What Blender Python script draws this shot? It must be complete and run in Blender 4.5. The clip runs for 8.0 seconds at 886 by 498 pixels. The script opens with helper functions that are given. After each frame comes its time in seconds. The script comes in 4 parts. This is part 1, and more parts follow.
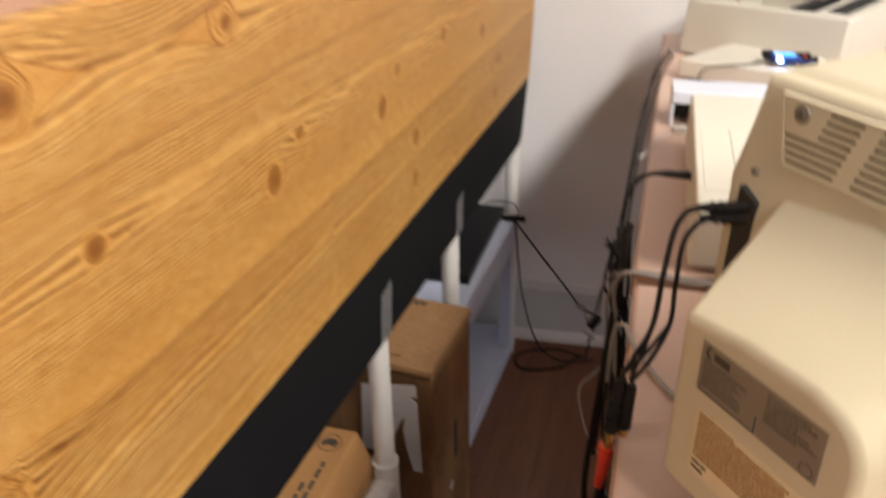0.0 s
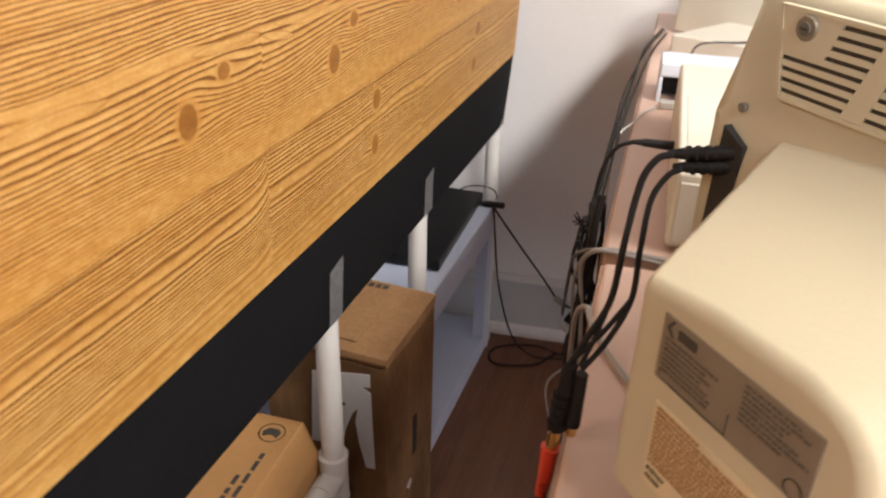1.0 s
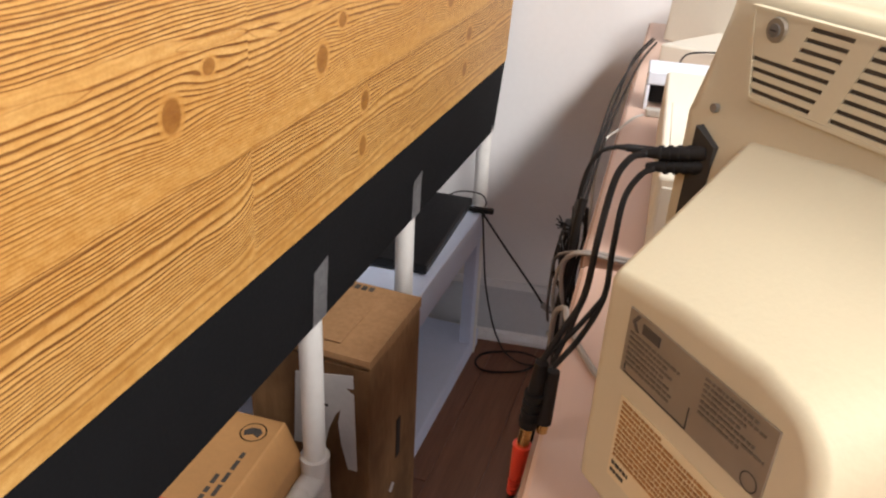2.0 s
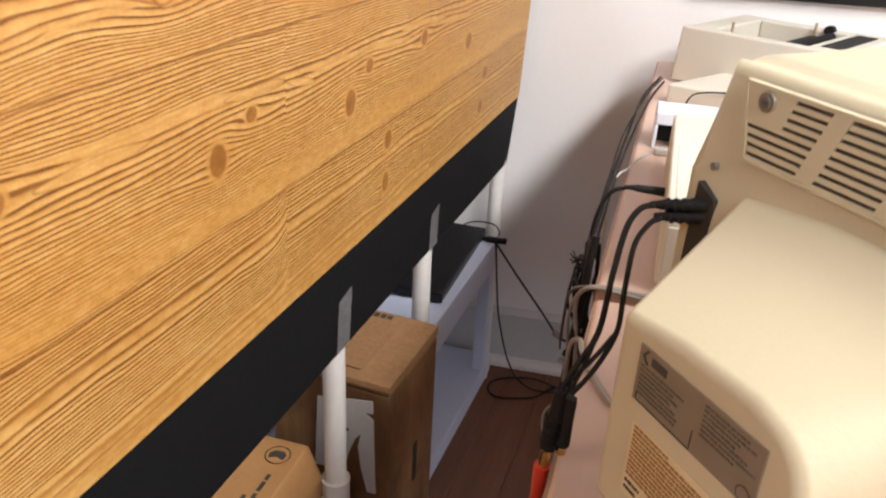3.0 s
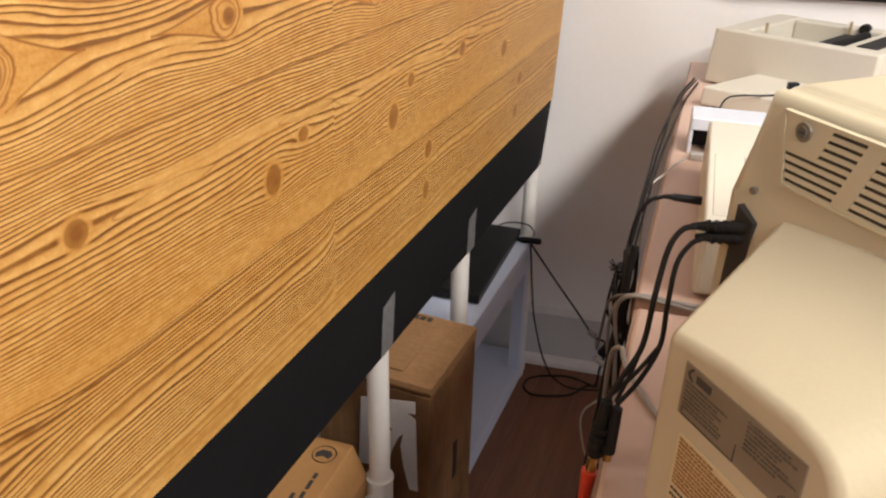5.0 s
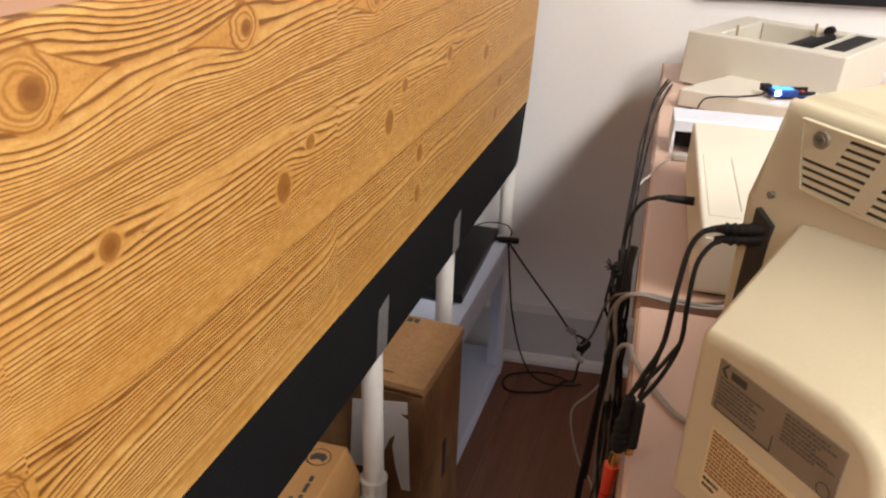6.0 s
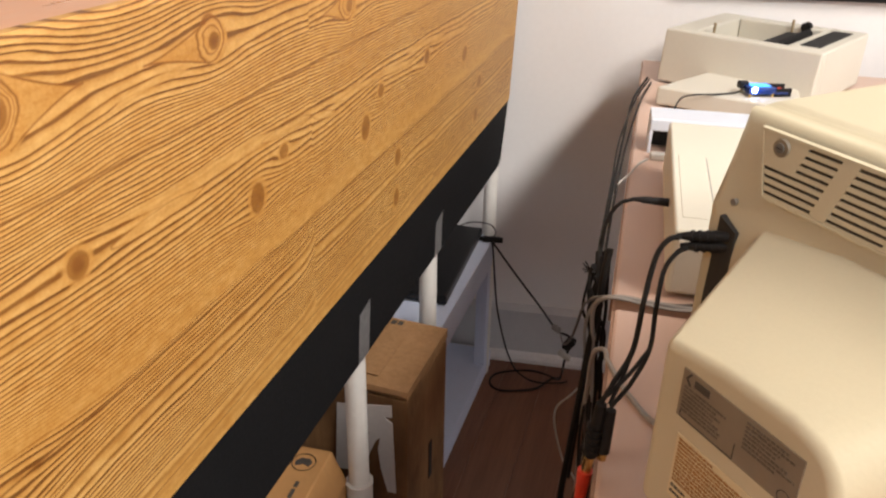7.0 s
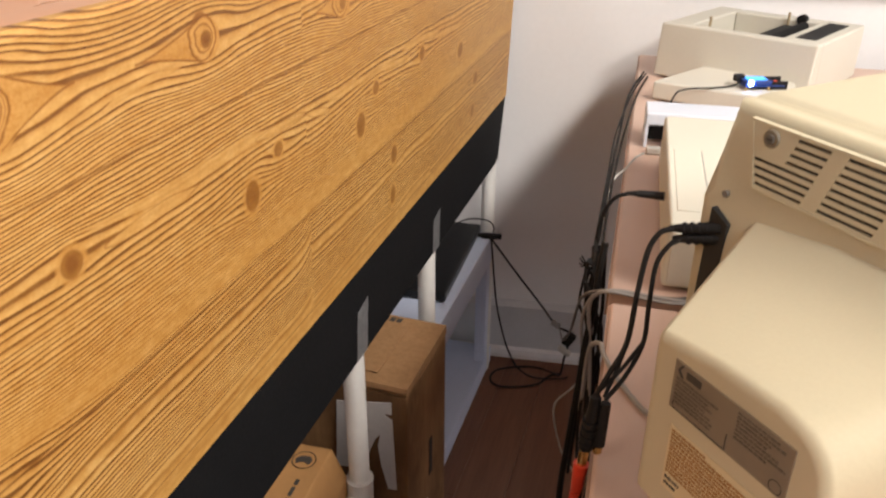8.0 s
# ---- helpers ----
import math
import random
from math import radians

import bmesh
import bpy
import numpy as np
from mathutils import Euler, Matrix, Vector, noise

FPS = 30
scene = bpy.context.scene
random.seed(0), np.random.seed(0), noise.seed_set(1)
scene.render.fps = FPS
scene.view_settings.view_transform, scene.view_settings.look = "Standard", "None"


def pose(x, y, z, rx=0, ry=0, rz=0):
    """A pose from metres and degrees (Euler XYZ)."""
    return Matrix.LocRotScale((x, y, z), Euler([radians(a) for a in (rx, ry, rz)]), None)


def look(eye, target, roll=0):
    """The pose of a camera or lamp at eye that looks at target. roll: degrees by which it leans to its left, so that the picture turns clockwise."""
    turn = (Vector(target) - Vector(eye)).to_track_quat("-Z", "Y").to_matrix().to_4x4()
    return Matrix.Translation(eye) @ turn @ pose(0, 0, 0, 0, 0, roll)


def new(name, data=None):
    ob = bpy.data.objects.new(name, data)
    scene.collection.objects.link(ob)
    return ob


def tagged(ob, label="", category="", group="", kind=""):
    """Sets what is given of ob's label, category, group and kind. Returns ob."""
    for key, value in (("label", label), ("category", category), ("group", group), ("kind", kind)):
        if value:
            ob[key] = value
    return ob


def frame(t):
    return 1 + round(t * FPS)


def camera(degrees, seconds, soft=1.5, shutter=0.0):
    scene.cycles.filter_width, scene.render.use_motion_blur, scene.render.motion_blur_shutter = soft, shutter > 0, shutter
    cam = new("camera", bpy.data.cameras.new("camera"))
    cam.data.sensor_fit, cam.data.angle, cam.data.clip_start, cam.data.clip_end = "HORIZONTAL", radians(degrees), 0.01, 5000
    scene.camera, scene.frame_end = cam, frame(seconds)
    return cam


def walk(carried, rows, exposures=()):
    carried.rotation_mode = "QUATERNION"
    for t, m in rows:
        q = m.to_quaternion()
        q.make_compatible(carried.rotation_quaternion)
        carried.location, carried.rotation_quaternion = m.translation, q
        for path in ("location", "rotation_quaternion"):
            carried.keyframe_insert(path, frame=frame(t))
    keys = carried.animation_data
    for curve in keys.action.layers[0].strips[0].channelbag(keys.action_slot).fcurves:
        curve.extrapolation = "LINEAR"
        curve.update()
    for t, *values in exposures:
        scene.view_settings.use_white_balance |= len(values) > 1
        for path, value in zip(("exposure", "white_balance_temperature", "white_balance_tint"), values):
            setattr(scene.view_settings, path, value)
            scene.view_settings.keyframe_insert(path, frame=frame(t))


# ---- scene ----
cam = camera(58.9, 8.0, soft=2.2, shutter=0.8)
PATH = [
    (0, (-0.056, 0.522, 1.05), (-0.626, 2.187, 0.101), -1.0),
    (0.5, (-0.066, 0.566, 1.009), (-0.52, 2.213, -0.031), -0.7),
    (1, (-0.041, 0.597, 0.988), (-0.593, 2.266, 0.033), 1.7),
    (1.2, (-0.033, 0.604, 0.978), (-0.589, 2.28, 0.04), 2.9),
    (2.3, (-0.031, 0.588, 0.986), (-0.566, 2.273, 0.051), 3.0),
    (2.5, (-0.031, 0.581, 0.988), (-0.577, 2.267, 0.06), 2.6),
    (3, (-0.031, 0.557, 1.011), (-0.602, 2.259, 0.13), 3.0),
    (3.5, (-0.029, 0.546, 1.025), (-0.574, 2.246, 0.123), 2.3),
    (4, (-0.032, 0.539, 1.036), (-0.629, 2.241, 0.171), 1.9),
    (4.5, (-0.03, 0.538, 1.034), (-0.681, 2.211, 0.152), 1.7),
    (4.7, (-0.031, 0.539, 1.034), (-0.691, 2.202, 0.138), 1.4),
    (5.8, (-0.068, 0.515, 1.044), (-0.606, 2.221, 0.151), 1.6),
    (6, (-0.072, 0.512, 1.045), (-0.612, 2.215, 0.146), 1.8),
    (6.5, (-0.064, 0.517, 1.053), (-0.599, 2.229, 0.168), 1.0),
    (7, (-0.061, 0.518, 1.054), (-0.576, 2.224, 0.147), 1.1),
    (7.5, (-0.061, 0.519, 1.047), (-0.568, 2.213, 0.111), 0.5),
    (8, (-0.056, 0.518, 1.053), (-0.573, 2.221, 0.141), 0.4),
]
walk(cam, [(t, look(eye, target, roll)) for t, eye, target, roll in PATH], [(0.0, 0.38, 6500, 10), (0.5, 0.70, 6480, 10), (1.0, 0.60, 6350, 10), (2.5, 0.66, 6150, 10), (3.5, 0.52, 6120, 10), (4.0, 0.37, 6150, 10), (4.5, 0.37, 6500, 10), (8.0, 0.38, 6500, 10)])

# ---------------------------------------------------------------- light
world = bpy.data.worlds.new("world")
scene.world = world
world.use_nodes = True
world.node_tree.nodes["Background"].inputs[0].default_value = (1.0, 0.93, 0.86, 1)
world.node_tree.nodes["Background"].inputs[1].default_value = 0.05


def area(name, eye, target, sx, sy, watts, colour):
    lamp = bpy.data.lights.new(name, "AREA")
    lamp.shape, lamp.size, lamp.size_y, lamp.energy, lamp.color = "RECTANGLE", sx, sy, watts, colour
    ob = new(name, lamp)
    ob.matrix_world = look(eye, target)
    return ob


LAMPS = ((1.22, -0.35, 58), (1.12, 0.98, 37))
for x, y, watts in LAMPS:
    area("main_and_fill_light", (x, y, 2.33), (x, y, 0.0), 0.40, 1.0, watts, (1.0, 0.95, 0.89))
# cool fill lamp, added out of view to lift the dark sides
area("main_and_fill_light", (-1.35, -0.55, 2.33), (-1.35, -0.55, 0.0), 0.40, 1.2, 7.6, (0.93, 0.96, 1.0))

# ---------------------------------------------------------------- materials
FLOOR = -0.012
DESK = 0.711


def material(name):
    m = bpy.data.materials.new(name)
    m.use_nodes = True
    return m, m.node_tree, m.node_tree.nodes["Principled BSDF"]


def node(tree, kind):
    return tree.nodes.new(kind)


def link(tree, a, b):
    tree.links.new(a, b)


def calc(tree, op, a, b=None, c=None):
    n = node(tree, "ShaderNodeMath")
    n.operation = op
    for i, v in enumerate((a, b, c)):
        if v is None:
            continue
        if isinstance(v, (int, float)):
            n.inputs[i].default_value = v
        else:
            link(tree, v, n.inputs[i])
    return n.outputs[0]


def ramp(tree, fac, stops):
    n = node(tree, "ShaderNodeValToRGB")
    while len(n.color_ramp.elements) < len(stops):
        n.color_ramp.elements.new(0.5)
    for e, (p, c) in zip(n.color_ramp.elements, stops):
        e.position, e.color = p, (*c, 1)
    link(tree, fac, n.inputs[0])
    return n.outputs[0]


def blend(tree, fac, a, b, mode="MIX"):
    n = node(tree, "ShaderNodeMix")
    n.data_type, n.blend_type = "RGBA", mode
    for i, v in ((0, fac), (6, a), (7, b)):
        if isinstance(v, (int, float)):
            n.inputs[i].default_value = v
        elif isinstance(v, tuple):
            n.inputs[i].default_value = (*v, 1)
        else:
            link(tree, v, n.inputs[i])
    return n.outputs[2]


def grain(tree, scale, detail=4.0, stretch=(1, 1, 1), rough=0.55):
    tc = node(tree, "ShaderNodeTexCoord")
    mp = node(tree, "ShaderNodeMapping")
    mp.inputs["Scale"].default_value = stretch
    link(tree, tc.outputs["Object"], mp.inputs[0])
    n = node(tree, "ShaderNodeTexNoise")
    n.inputs["Scale"].default_value, n.inputs["Detail"].default_value, n.inputs["Roughness"].default_value = scale, detail, rough
    link(tree, mp.outputs[0], n.inputs["Vector"])
    return n.outputs[0]


def plain(name, colour, rough=0.5, metal=0.0, vary=0.12, fine=120.0, coarse=9.0, bump=0.05, stretch=(1, 1, 1), dist=0.001):
    """A surface of one colour with stains at a coarse scale and grain at a fine one."""
    m, t, b = material(name)
    lo = tuple(c * (1 - vary) for c in colour)
    hi = tuple(min(1, c * (1 + vary * 0.6)) for c in colour)
    a = ramp(t, grain(t, coarse, 4, stretch), ((0.3, lo), (0.72, hi)))
    f = grain(t, fine, 3, stretch)
    col = blend(t, 0.5, a, ramp(t, f, ((0.25, lo), (0.8, hi))))
    link(t, col, b.inputs["Base Color"])
    b.inputs["Metallic"].default_value = metal
    link(t, calc(t, "MULTIPLY_ADD", f, 0.2, rough - 0.1), b.inputs["Roughness"])
    if bump:
        bp = node(t, "ShaderNodeBump")
        bp.inputs["Strength"].default_value, bp.inputs["Distance"].default_value = bump * 4, dist
        link(t, f, bp.inputs["Height"])
        link(t, bp.outputs[0], b.inputs["Normal"])
    return m


# knots of the printed boards: along, up, half length, half height, and how far the blank lens
# round a ringed eye runs (minus: back along the board; 0: a plain knot)
KNOTS = [
    (0.7960, 0.9390, 0.0108, 0.0112, 0.060), (0.9860, 0.9360, 0.0085, 0.0078, -0.074), (1.2160, 0.9230, 0.0085, 0.0078, -0.062), (1.4470, 0.9240, 0.0085, 0.0080, -0.060), (0.7300, 0.7330, 0.0110, 0.0110, -0.050),
    (0.831, 0.841, 0.0088, 0.0086, 0), (1.077, 0.8255, 0.0075, 0.0062, 0), (1.030, 0.8015, 0.0105, 0.0128, 0), (1.301, 0.819, 0.0080, 0.0072, 0),
    (1.258, 0.790, 0.0110, 0.0130, 0), (1.460, 0.821, 0.0095, 0.0088, 0), (1.361, 0.721, 0.0100, 0.0110, 0), (1.359, 0.669, 0.0085, 0.0118, 0),
    (1.641, 0.786, 0.0125, 0.0115, 0), (1.743, 0.719, 0.0130, 0.0100, 0), (1.735, 0.666, 0.0105, 0.0110, 0),
]
# pale flames between the lines: both tips, half height, how strongly they are outlined
FLAMES = [
    (0.858, 0.838, 0.960, 0.8395, 0.0050, 0.6), (0.840, 0.853, 1.126, 0.8405, 0.0062, 0.25), (1.040, 0.842, 1.131, 0.8410, 0.0050, 0.5),
    (1.131, 0.841, 1.183, 0.8320, 0.0036, 0.45), (1.150, 0.846, 1.306, 0.8330, 0.0050, 0.3), (1.270, 0.834, 1.420, 0.8280, 0.0052, 0.5),
    (1.380, 0.842, 1.540, 0.8330, 0.0050, 0.4), (1.500, 0.830, 1.660, 0.8260, 0.0050, 0.5), (0.870, 0.922, 0.960, 0.9300, 0.0030, 0.2),
]
# growth lines counted up the boards, and how strongly they are printed there
LINES = ((0.619, 0.0), (0.636, 1.0), (0.650, 2.2), (0.678, 11.4), (0.690, 14.5), (0.697, 15.6), (0.713, 17.0), (0.742, 25.0), (0.752, 28.0), (0.790, 41.0), (0.812, 47.0), (0.832, 50.5), (0.850, 53.0), (0.886, 64.5), (0.915, 74.0), (0.930, 77.0), (0.946, 79.0), (0.978, 88.0))
PRINT = ((0.619, 0.30), (0.634, 0.20), (0.643, 0.40), (0.650, 0.85), (0.676, 0.95), (0.694, 1.0), (0.699, 0.55), (0.709, 0.55), (0.714, 1.0), (0.743, 1.0), (0.750, 0.16), (0.760, 0.30), (0.774, 0.70), (0.812, 0.85), (0.830, 0.85), (0.850, 0.95), (0.882, 0.95), (0.892, 0.75), (0.915, 1.0), (0.925, 0.75), (0.945, 0.75), (0.955, 1.0), (0.978, 1.0))


def printed_wood():
    m, t, b = material("printed_knotty_pine")

    def bell(d, k=-1.0):
        return calc(t, "EXPONENT", calc(t, "MULTIPLY", calc(t, "MULTIPLY", d, d), k))

    def noise(sy, sz, off, detail=1.0):
        v = node(t, "ShaderNodeCombineXYZ")
        link(t, calc(t, "MULTIPLY_ADD", y, sy, off), v.inputs[0])
        link(t, calc(t, "MULTIPLY", z, sz), v.inputs[1])
        link(t, off, v.inputs[2])
        n = node(t, "ShaderNodeTexNoise")
        n.inputs["Scale"].default_value, n.inputs["Detail"].default_value = 1.0, detail
        link(t, v.outputs[0], n.inputs["Vector"])
        return n.outputs[0]

    def curve(at, pairs, top):
        f = calc(t, "DIVIDE", calc(t, "SUBTRACT", at, 0.60), 0.40)
        return ramp(t, f, [((p - 0.60) / 0.40, (v / top,) * 3) for p, v in pairs])

    def step(v, lo, hi):
        n = node(t, "ShaderNodeMapRange")
        n.interpolation_type = "SMOOTHSTEP"
        n.inputs[1].default_value, n.inputs[2].default_value = lo, hi
        link(t, v, n.inputs[0])
        return n.outputs[0]

    tc = node(t, "ShaderNodeTexCoord")
    sep = node(t, "ShaderNodeSeparateXYZ")
    link(t, tc.outputs["Object"], sep.inputs[0])
    y, z = sep.outputs[1], sep.outputs[2]
    g1, g2, g3 = calc(t, "GREATER_THAN", z, 0.636), calc(t, "GREATER_THAN", z, 0.742), calc(t, "GREATER_THAN", z, 0.886)
    # the print changes from one sheet to the next
    sheet = calc(t, "FLOOR", calc(t, "DIVIDE", calc(t, "SUBTRACT", y, 0.748), 0.382))
    offs = calc(t, "ADD", calc(t, "MULTIPLY", calc(t, "ADD", calc(t, "ADD", g1, g2), g3), 3.7), calc(t, "MULTIPLY", sheet, 0.35))
    low, mid, tiny = noise(4.0, 9.0, offs), noise(12.0, 60.0, offs, 2.0), noise(45.0, 200.0, offs, 2.0)
    h = calc(t, "MULTIPLY_ADD", calc(t, "SUBTRACT", low, 0.5), 0.020, z)
    h = calc(t, "MULTIPLY_ADD", calc(t, "SUBTRACT", mid, 0.5), 0.0058, h)
    h = calc(t, "MULTIPLY_ADD", calc(t, "SUBTRACT", tiny, 0.5), 0.0011, h)
    # lines of the low board turn up at the sheet's end
    back = calc(t, "SUBTRACT", y, 1.130)
    turn = calc(t, "MULTIPLY", calc(t, "LESS_THAN", back, 0.0), calc(t, "EXPONENT", calc(t, "MINIMUM", calc(t, "DIVIDE", back, 0.014), 0.0)))
    h = calc(t, "MULTIPLY_ADD", calc(t, "MULTIPLY", turn, calc(t, "SUBTRACT", g1, g2)), -0.012, h)
    core, heart, rim, rings, blank, halo, pale = 0.0, 0.0, 0.0, 0.0, 0.0, 0.0, 0.0
    for ky, kz, ry, rz, run in KNOTS:
        dy, dz = calc(t, "SUBTRACT", y, ky), calc(t, "SUBTRACT", z, kz)
        wob = calc(t, "MULTIPLY", calc(t, "SUBTRACT", mid, 0.5), 0.5)
        gy, gz = (5.5, 3.2) if run else (4.0, 1.7)
        wide = calc(t, "ADD", calc(t, "POWER", calc(t, "ABSOLUTE", calc(t, "DIVIDE", dy, ry * gy)), 2.0), calc(t, "POWER", calc(t, "ABSOLUTE", calc(t, "DIVIDE", dz, rz * gz)), 2.0))
        push = calc(t, "MULTIPLY", calc(t, "EXPONENT", calc(t, "MULTIPLY", wide, -1.0)), -0.85 if run else -0.55)
        h = calc(t, "MULTIPLY_ADD", dz, push, h)
        far = calc(t, "SQRT", calc(t, "ADD", calc(t, "POWER", calc(t, "ABSOLUTE", calc(t, "DIVIDE", dy, ry)), 2.0), calc(t, "POWER", calc(t, "ABSOLUTE", calc(t, "DIVIDE", dz, rz)), 2.0)))
        far = calc(t, "MULTIPLY_ADD", wob, 0.9 if run else 0.35, far)
        size = 0.78 if run else 1.0
        core = calc(t, "MAXIMUM", core, calc(t, "SUBTRACT", 1.0, step(far, size * 0.86, size * 1.08)))
        heart = calc(t, "MAXIMUM", heart, calc(t, "MULTIPLY", calc(t, "SUBTRACT", 1.0, step(calc(t, "MULTIPLY_ADD", wob, 0.6, far), size * 0.25, size * 0.95)), 0.9 if run or kz > 0.835 else 0.25))
        rim = calc(t, "MAXIMUM", rim, bell(calc(t, "SUBTRACT", far, size * 0.98), -60.0))
        if run:
            # the rings sit off the knot's middle
            out = calc(t, "ADD", far, calc(t, "MULTIPLY_ADD", dy, 0.30 / ry, calc(t, "MULTIPLY", dz, -0.18 / rz)))
            out = calc(t, "MULTIPLY_ADD", calc(t, "SUBTRACT", mid, 0.5), 1.1, out)
            ring = calc(t, "MAXIMUM", bell(calc(t, "SUBTRACT", out, 1.80), -70.0), calc(t, "MULTIPLY", bell(calc(t, "SUBTRACT", out, 1.22), -110.0), 0.8))
            if ry > 0.0105:
                # the largest eyes have more rings
                ring = calc(t, "MAXIMUM", ring, calc(t, "MULTIPLY", calc(t, "MAXIMUM", bell(calc(t, "SUBTRACT", out, 1.50), -160.0), bell(calc(t, "SUBTRACT", out, 0.86), -160.0)), 0.6))
            # the pointed lens
            u = calc(t, "DIVIDE", dy, run)
            width = calc(t, "MULTIPLY", calc(t, "POWER", calc(t, "MAXIMUM", calc(t, "SUBTRACT", 1.0, u), 0.0), 1.35), rz * 2.0)
            edge = calc(t, "SUBTRACT", calc(t, "ABSOLUTE", dz), width)
            there = calc(t, "MULTIPLY", calc(t, "GREATER_THAN", u, 0.1), calc(t, "LESS_THAN", u, 1.04))
            outline = calc(t, "MULTIPLY", bell(calc(t, "DIVIDE", edge, 0.0008)), there)
            inside = calc(t, "MULTIPLY", calc(t, "LESS_THAN", edge, 0.0), there)
            halo = calc(t, "MAXIMUM", halo, bell(calc(t, "SUBTRACT", out, 1.42), -40.0))
            rings = calc(t, "MAXIMUM", rings, calc(t, "MAXIMUM", ring, calc(t, "MULTIPLY", outline, step(far, 1.7, 1.9))))
            blank = calc(t, "MAXIMUM", blank, calc(t, "MAXIMUM", inside, calc(t, "SUBTRACT", 1.0, step(far, 1.8, 2.1))))
        else:
            blank = calc(t, "MAXIMUM", blank, calc(t, "MULTIPLY", calc(t, "SUBTRACT", 1.0, step(far, 1.2, 1.7)), 0.8))
    for ya, za, yb, zb, hh, edge_ink in FLAMES:
        # u runs from tip to tip, the blunt end at the start
        u = calc(t, "DIVIDE", calc(t, "SUBTRACT", y, ya), yb - ya)
        axis = calc(t, "MULTIPLY_ADD", u, zb - za, za)
        bow = calc(t, "MAXIMUM", calc(t, "MULTIPLY", u, calc(t, "SUBTRACT", 1.0, u)), 0.0)
        reach = calc(t, "MULTIPLY", calc(t, "POWER", bow, 0.75), hh * 2.83)
        off = calc(t, "SUBTRACT", calc(t, "ABSOLUTE", calc(t, "SUBTRACT", h, axis)), reach)
        there = calc(t, "MULTIPLY", calc(t, "GREATER_THAN", u, 0.0), calc(t, "LESS_THAN", u, 1.0))
        fill = calc(t, "MULTIPLY", calc(t, "SUBTRACT", 1.0, step(off, -0.0016, 0.0004)), there)
        pale = calc(t, "MAXIMUM", pale, fill)
        rings = calc(t, "MAXIMUM", rings, calc(t, "MULTIPLY", calc(t, "MULTIPLY", bell(calc(t, "DIVIDE", off, 0.0007)), there), edge_ink))
        blank = calc(t, "MAXIMUM", blank, calc(t, "MULTIPLY", fill, 0.85))
    fine = grain(t, 300.0, 3, (1, 0.20, 1))
    fleck = grain(t, 420.0, 2)
    mottle = grain(t, 150.0, 4, (1, 0.45, 1))
    streak = grain(t, 40.0, 3, (1, 0.22, 1))
    patch = grain(t, 9.0, 2, (1, 0.5, 1))
    count = calc(t, "MULTIPLY", curve(h, LINES, 88.0), 88.0)
    saw = calc(t, "FRACT", count)
    # every growth line has its own weight and breadth
    own = node(t, "ShaderNodeTexWhiteNoise")
    own.noise_dimensions = "1D"
    link(t, calc(t, "ADD", calc(t, "FLOOR", count), calc(t, "MULTIPLY", sheet, 7.3)), own.inputs["W"])
    own = own.outputs["Value"]
    shaped = calc(t, "POWER", saw, calc(t, "MULTIPLY_ADD", own, 0.9, 0.75))
    ink = ramp(t, shaped, ((0.0, (0.0,) * 3), (0.26, (0.04,) * 3), (0.48, (0.28,) * 3), (0.64, (1.0,) * 3), (0.82, (0.95,) * 3), (0.95, (0.0,) * 3)))
    lit = ramp(t, shaped, ((0.0, (1.0,) * 3), (0.22, (0.7,) * 3), (0.42, (0.0,) * 3), (0.92, (0.0,) * 3), (1.0, (1.0,) * 3)))
    strength = calc(t, "MULTIPLY", curve(h, PRINT, 1.0), calc(t, "MULTIPLY_ADD", step(streak, 0.34, 0.54), 0.25, 0.82))
    strength = calc(t, "MULTIPLY", strength, calc(t, "MULTIPLY_ADD", own, 0.40, 0.72))
    clear = calc(t, "SUBTRACT", 1.0, calc(t, "MULTIPLY", blank, 0.93))
    ink = calc(t, "MULTIPLY", calc(t, "MULTIPLY", ink, strength), clear)
    lit = calc(t, "MULTIPLY", calc(t, "MULTIPLY", lit, strength), clear)
    ground = ramp(t, mottle, ((0.32, (0.475, 0.230, 0.045)), (0.50, (0.560, 0.300, 0.075)), (0.68, (0.65, 0.380, 0.120))))
    knotty = calc(t, "MAXIMUM", calc(t, "SUBTRACT", blank, pale), 0.0)
    ground = blend(t, calc(t, "MULTIPLY", knotty, 0.60), ground, (0.47, 0.215, 0.038))
    ground = blend(t, calc(t, "MULTIPLY", pale, 0.35), ground, (0.66, 0.400, 0.135))
    ground = blend(t, calc(t, "MULTIPLY", lit, 0.40), ground, (0.72, 0.46, 0.17))
    ground = blend(t, 0.15, ground, ramp(t, fleck, ((0.34, (0.36, 0.165, 0.035)), (0.64, (0.70, 0.46, 0.175)))))
    line = ramp(t, ink, ((0.0, (0.37, 0.145, 0.020)), (0.45, (0.215, 0.074, 0.008)), (1.0, (0.105, 0.032, 0.004))))
    tone = blend(t, calc(t, "MINIMUM", calc(t, "MULTIPLY", ink, 1.5), 0.97), ground, line)
    tone = blend(t, 0.10, tone, ramp(t, fine, ((0.32, (0.32, 0.14, 0.03)), (0.6, (0.68, 0.41, 0.14)))))
    tone = blend(t, calc(t, "MULTIPLY", halo, 0.30), tone, (0.66, 0.38, 0.12))
    tone = blend(t, calc(t, "MULTIPLY", calc(t, "MULTIPLY", rings, step(streak, 0.20, 0.42)), 0.88), tone, (0.24, 0.085, 0.011))
    tone = blend(t, calc(t, "MULTIPLY", core, 0.82), tone, ramp(t, mottle, ((0.3, (0.215, 0.080, 0.011)), (0.7, (0.30, 0.125, 0.020)))))
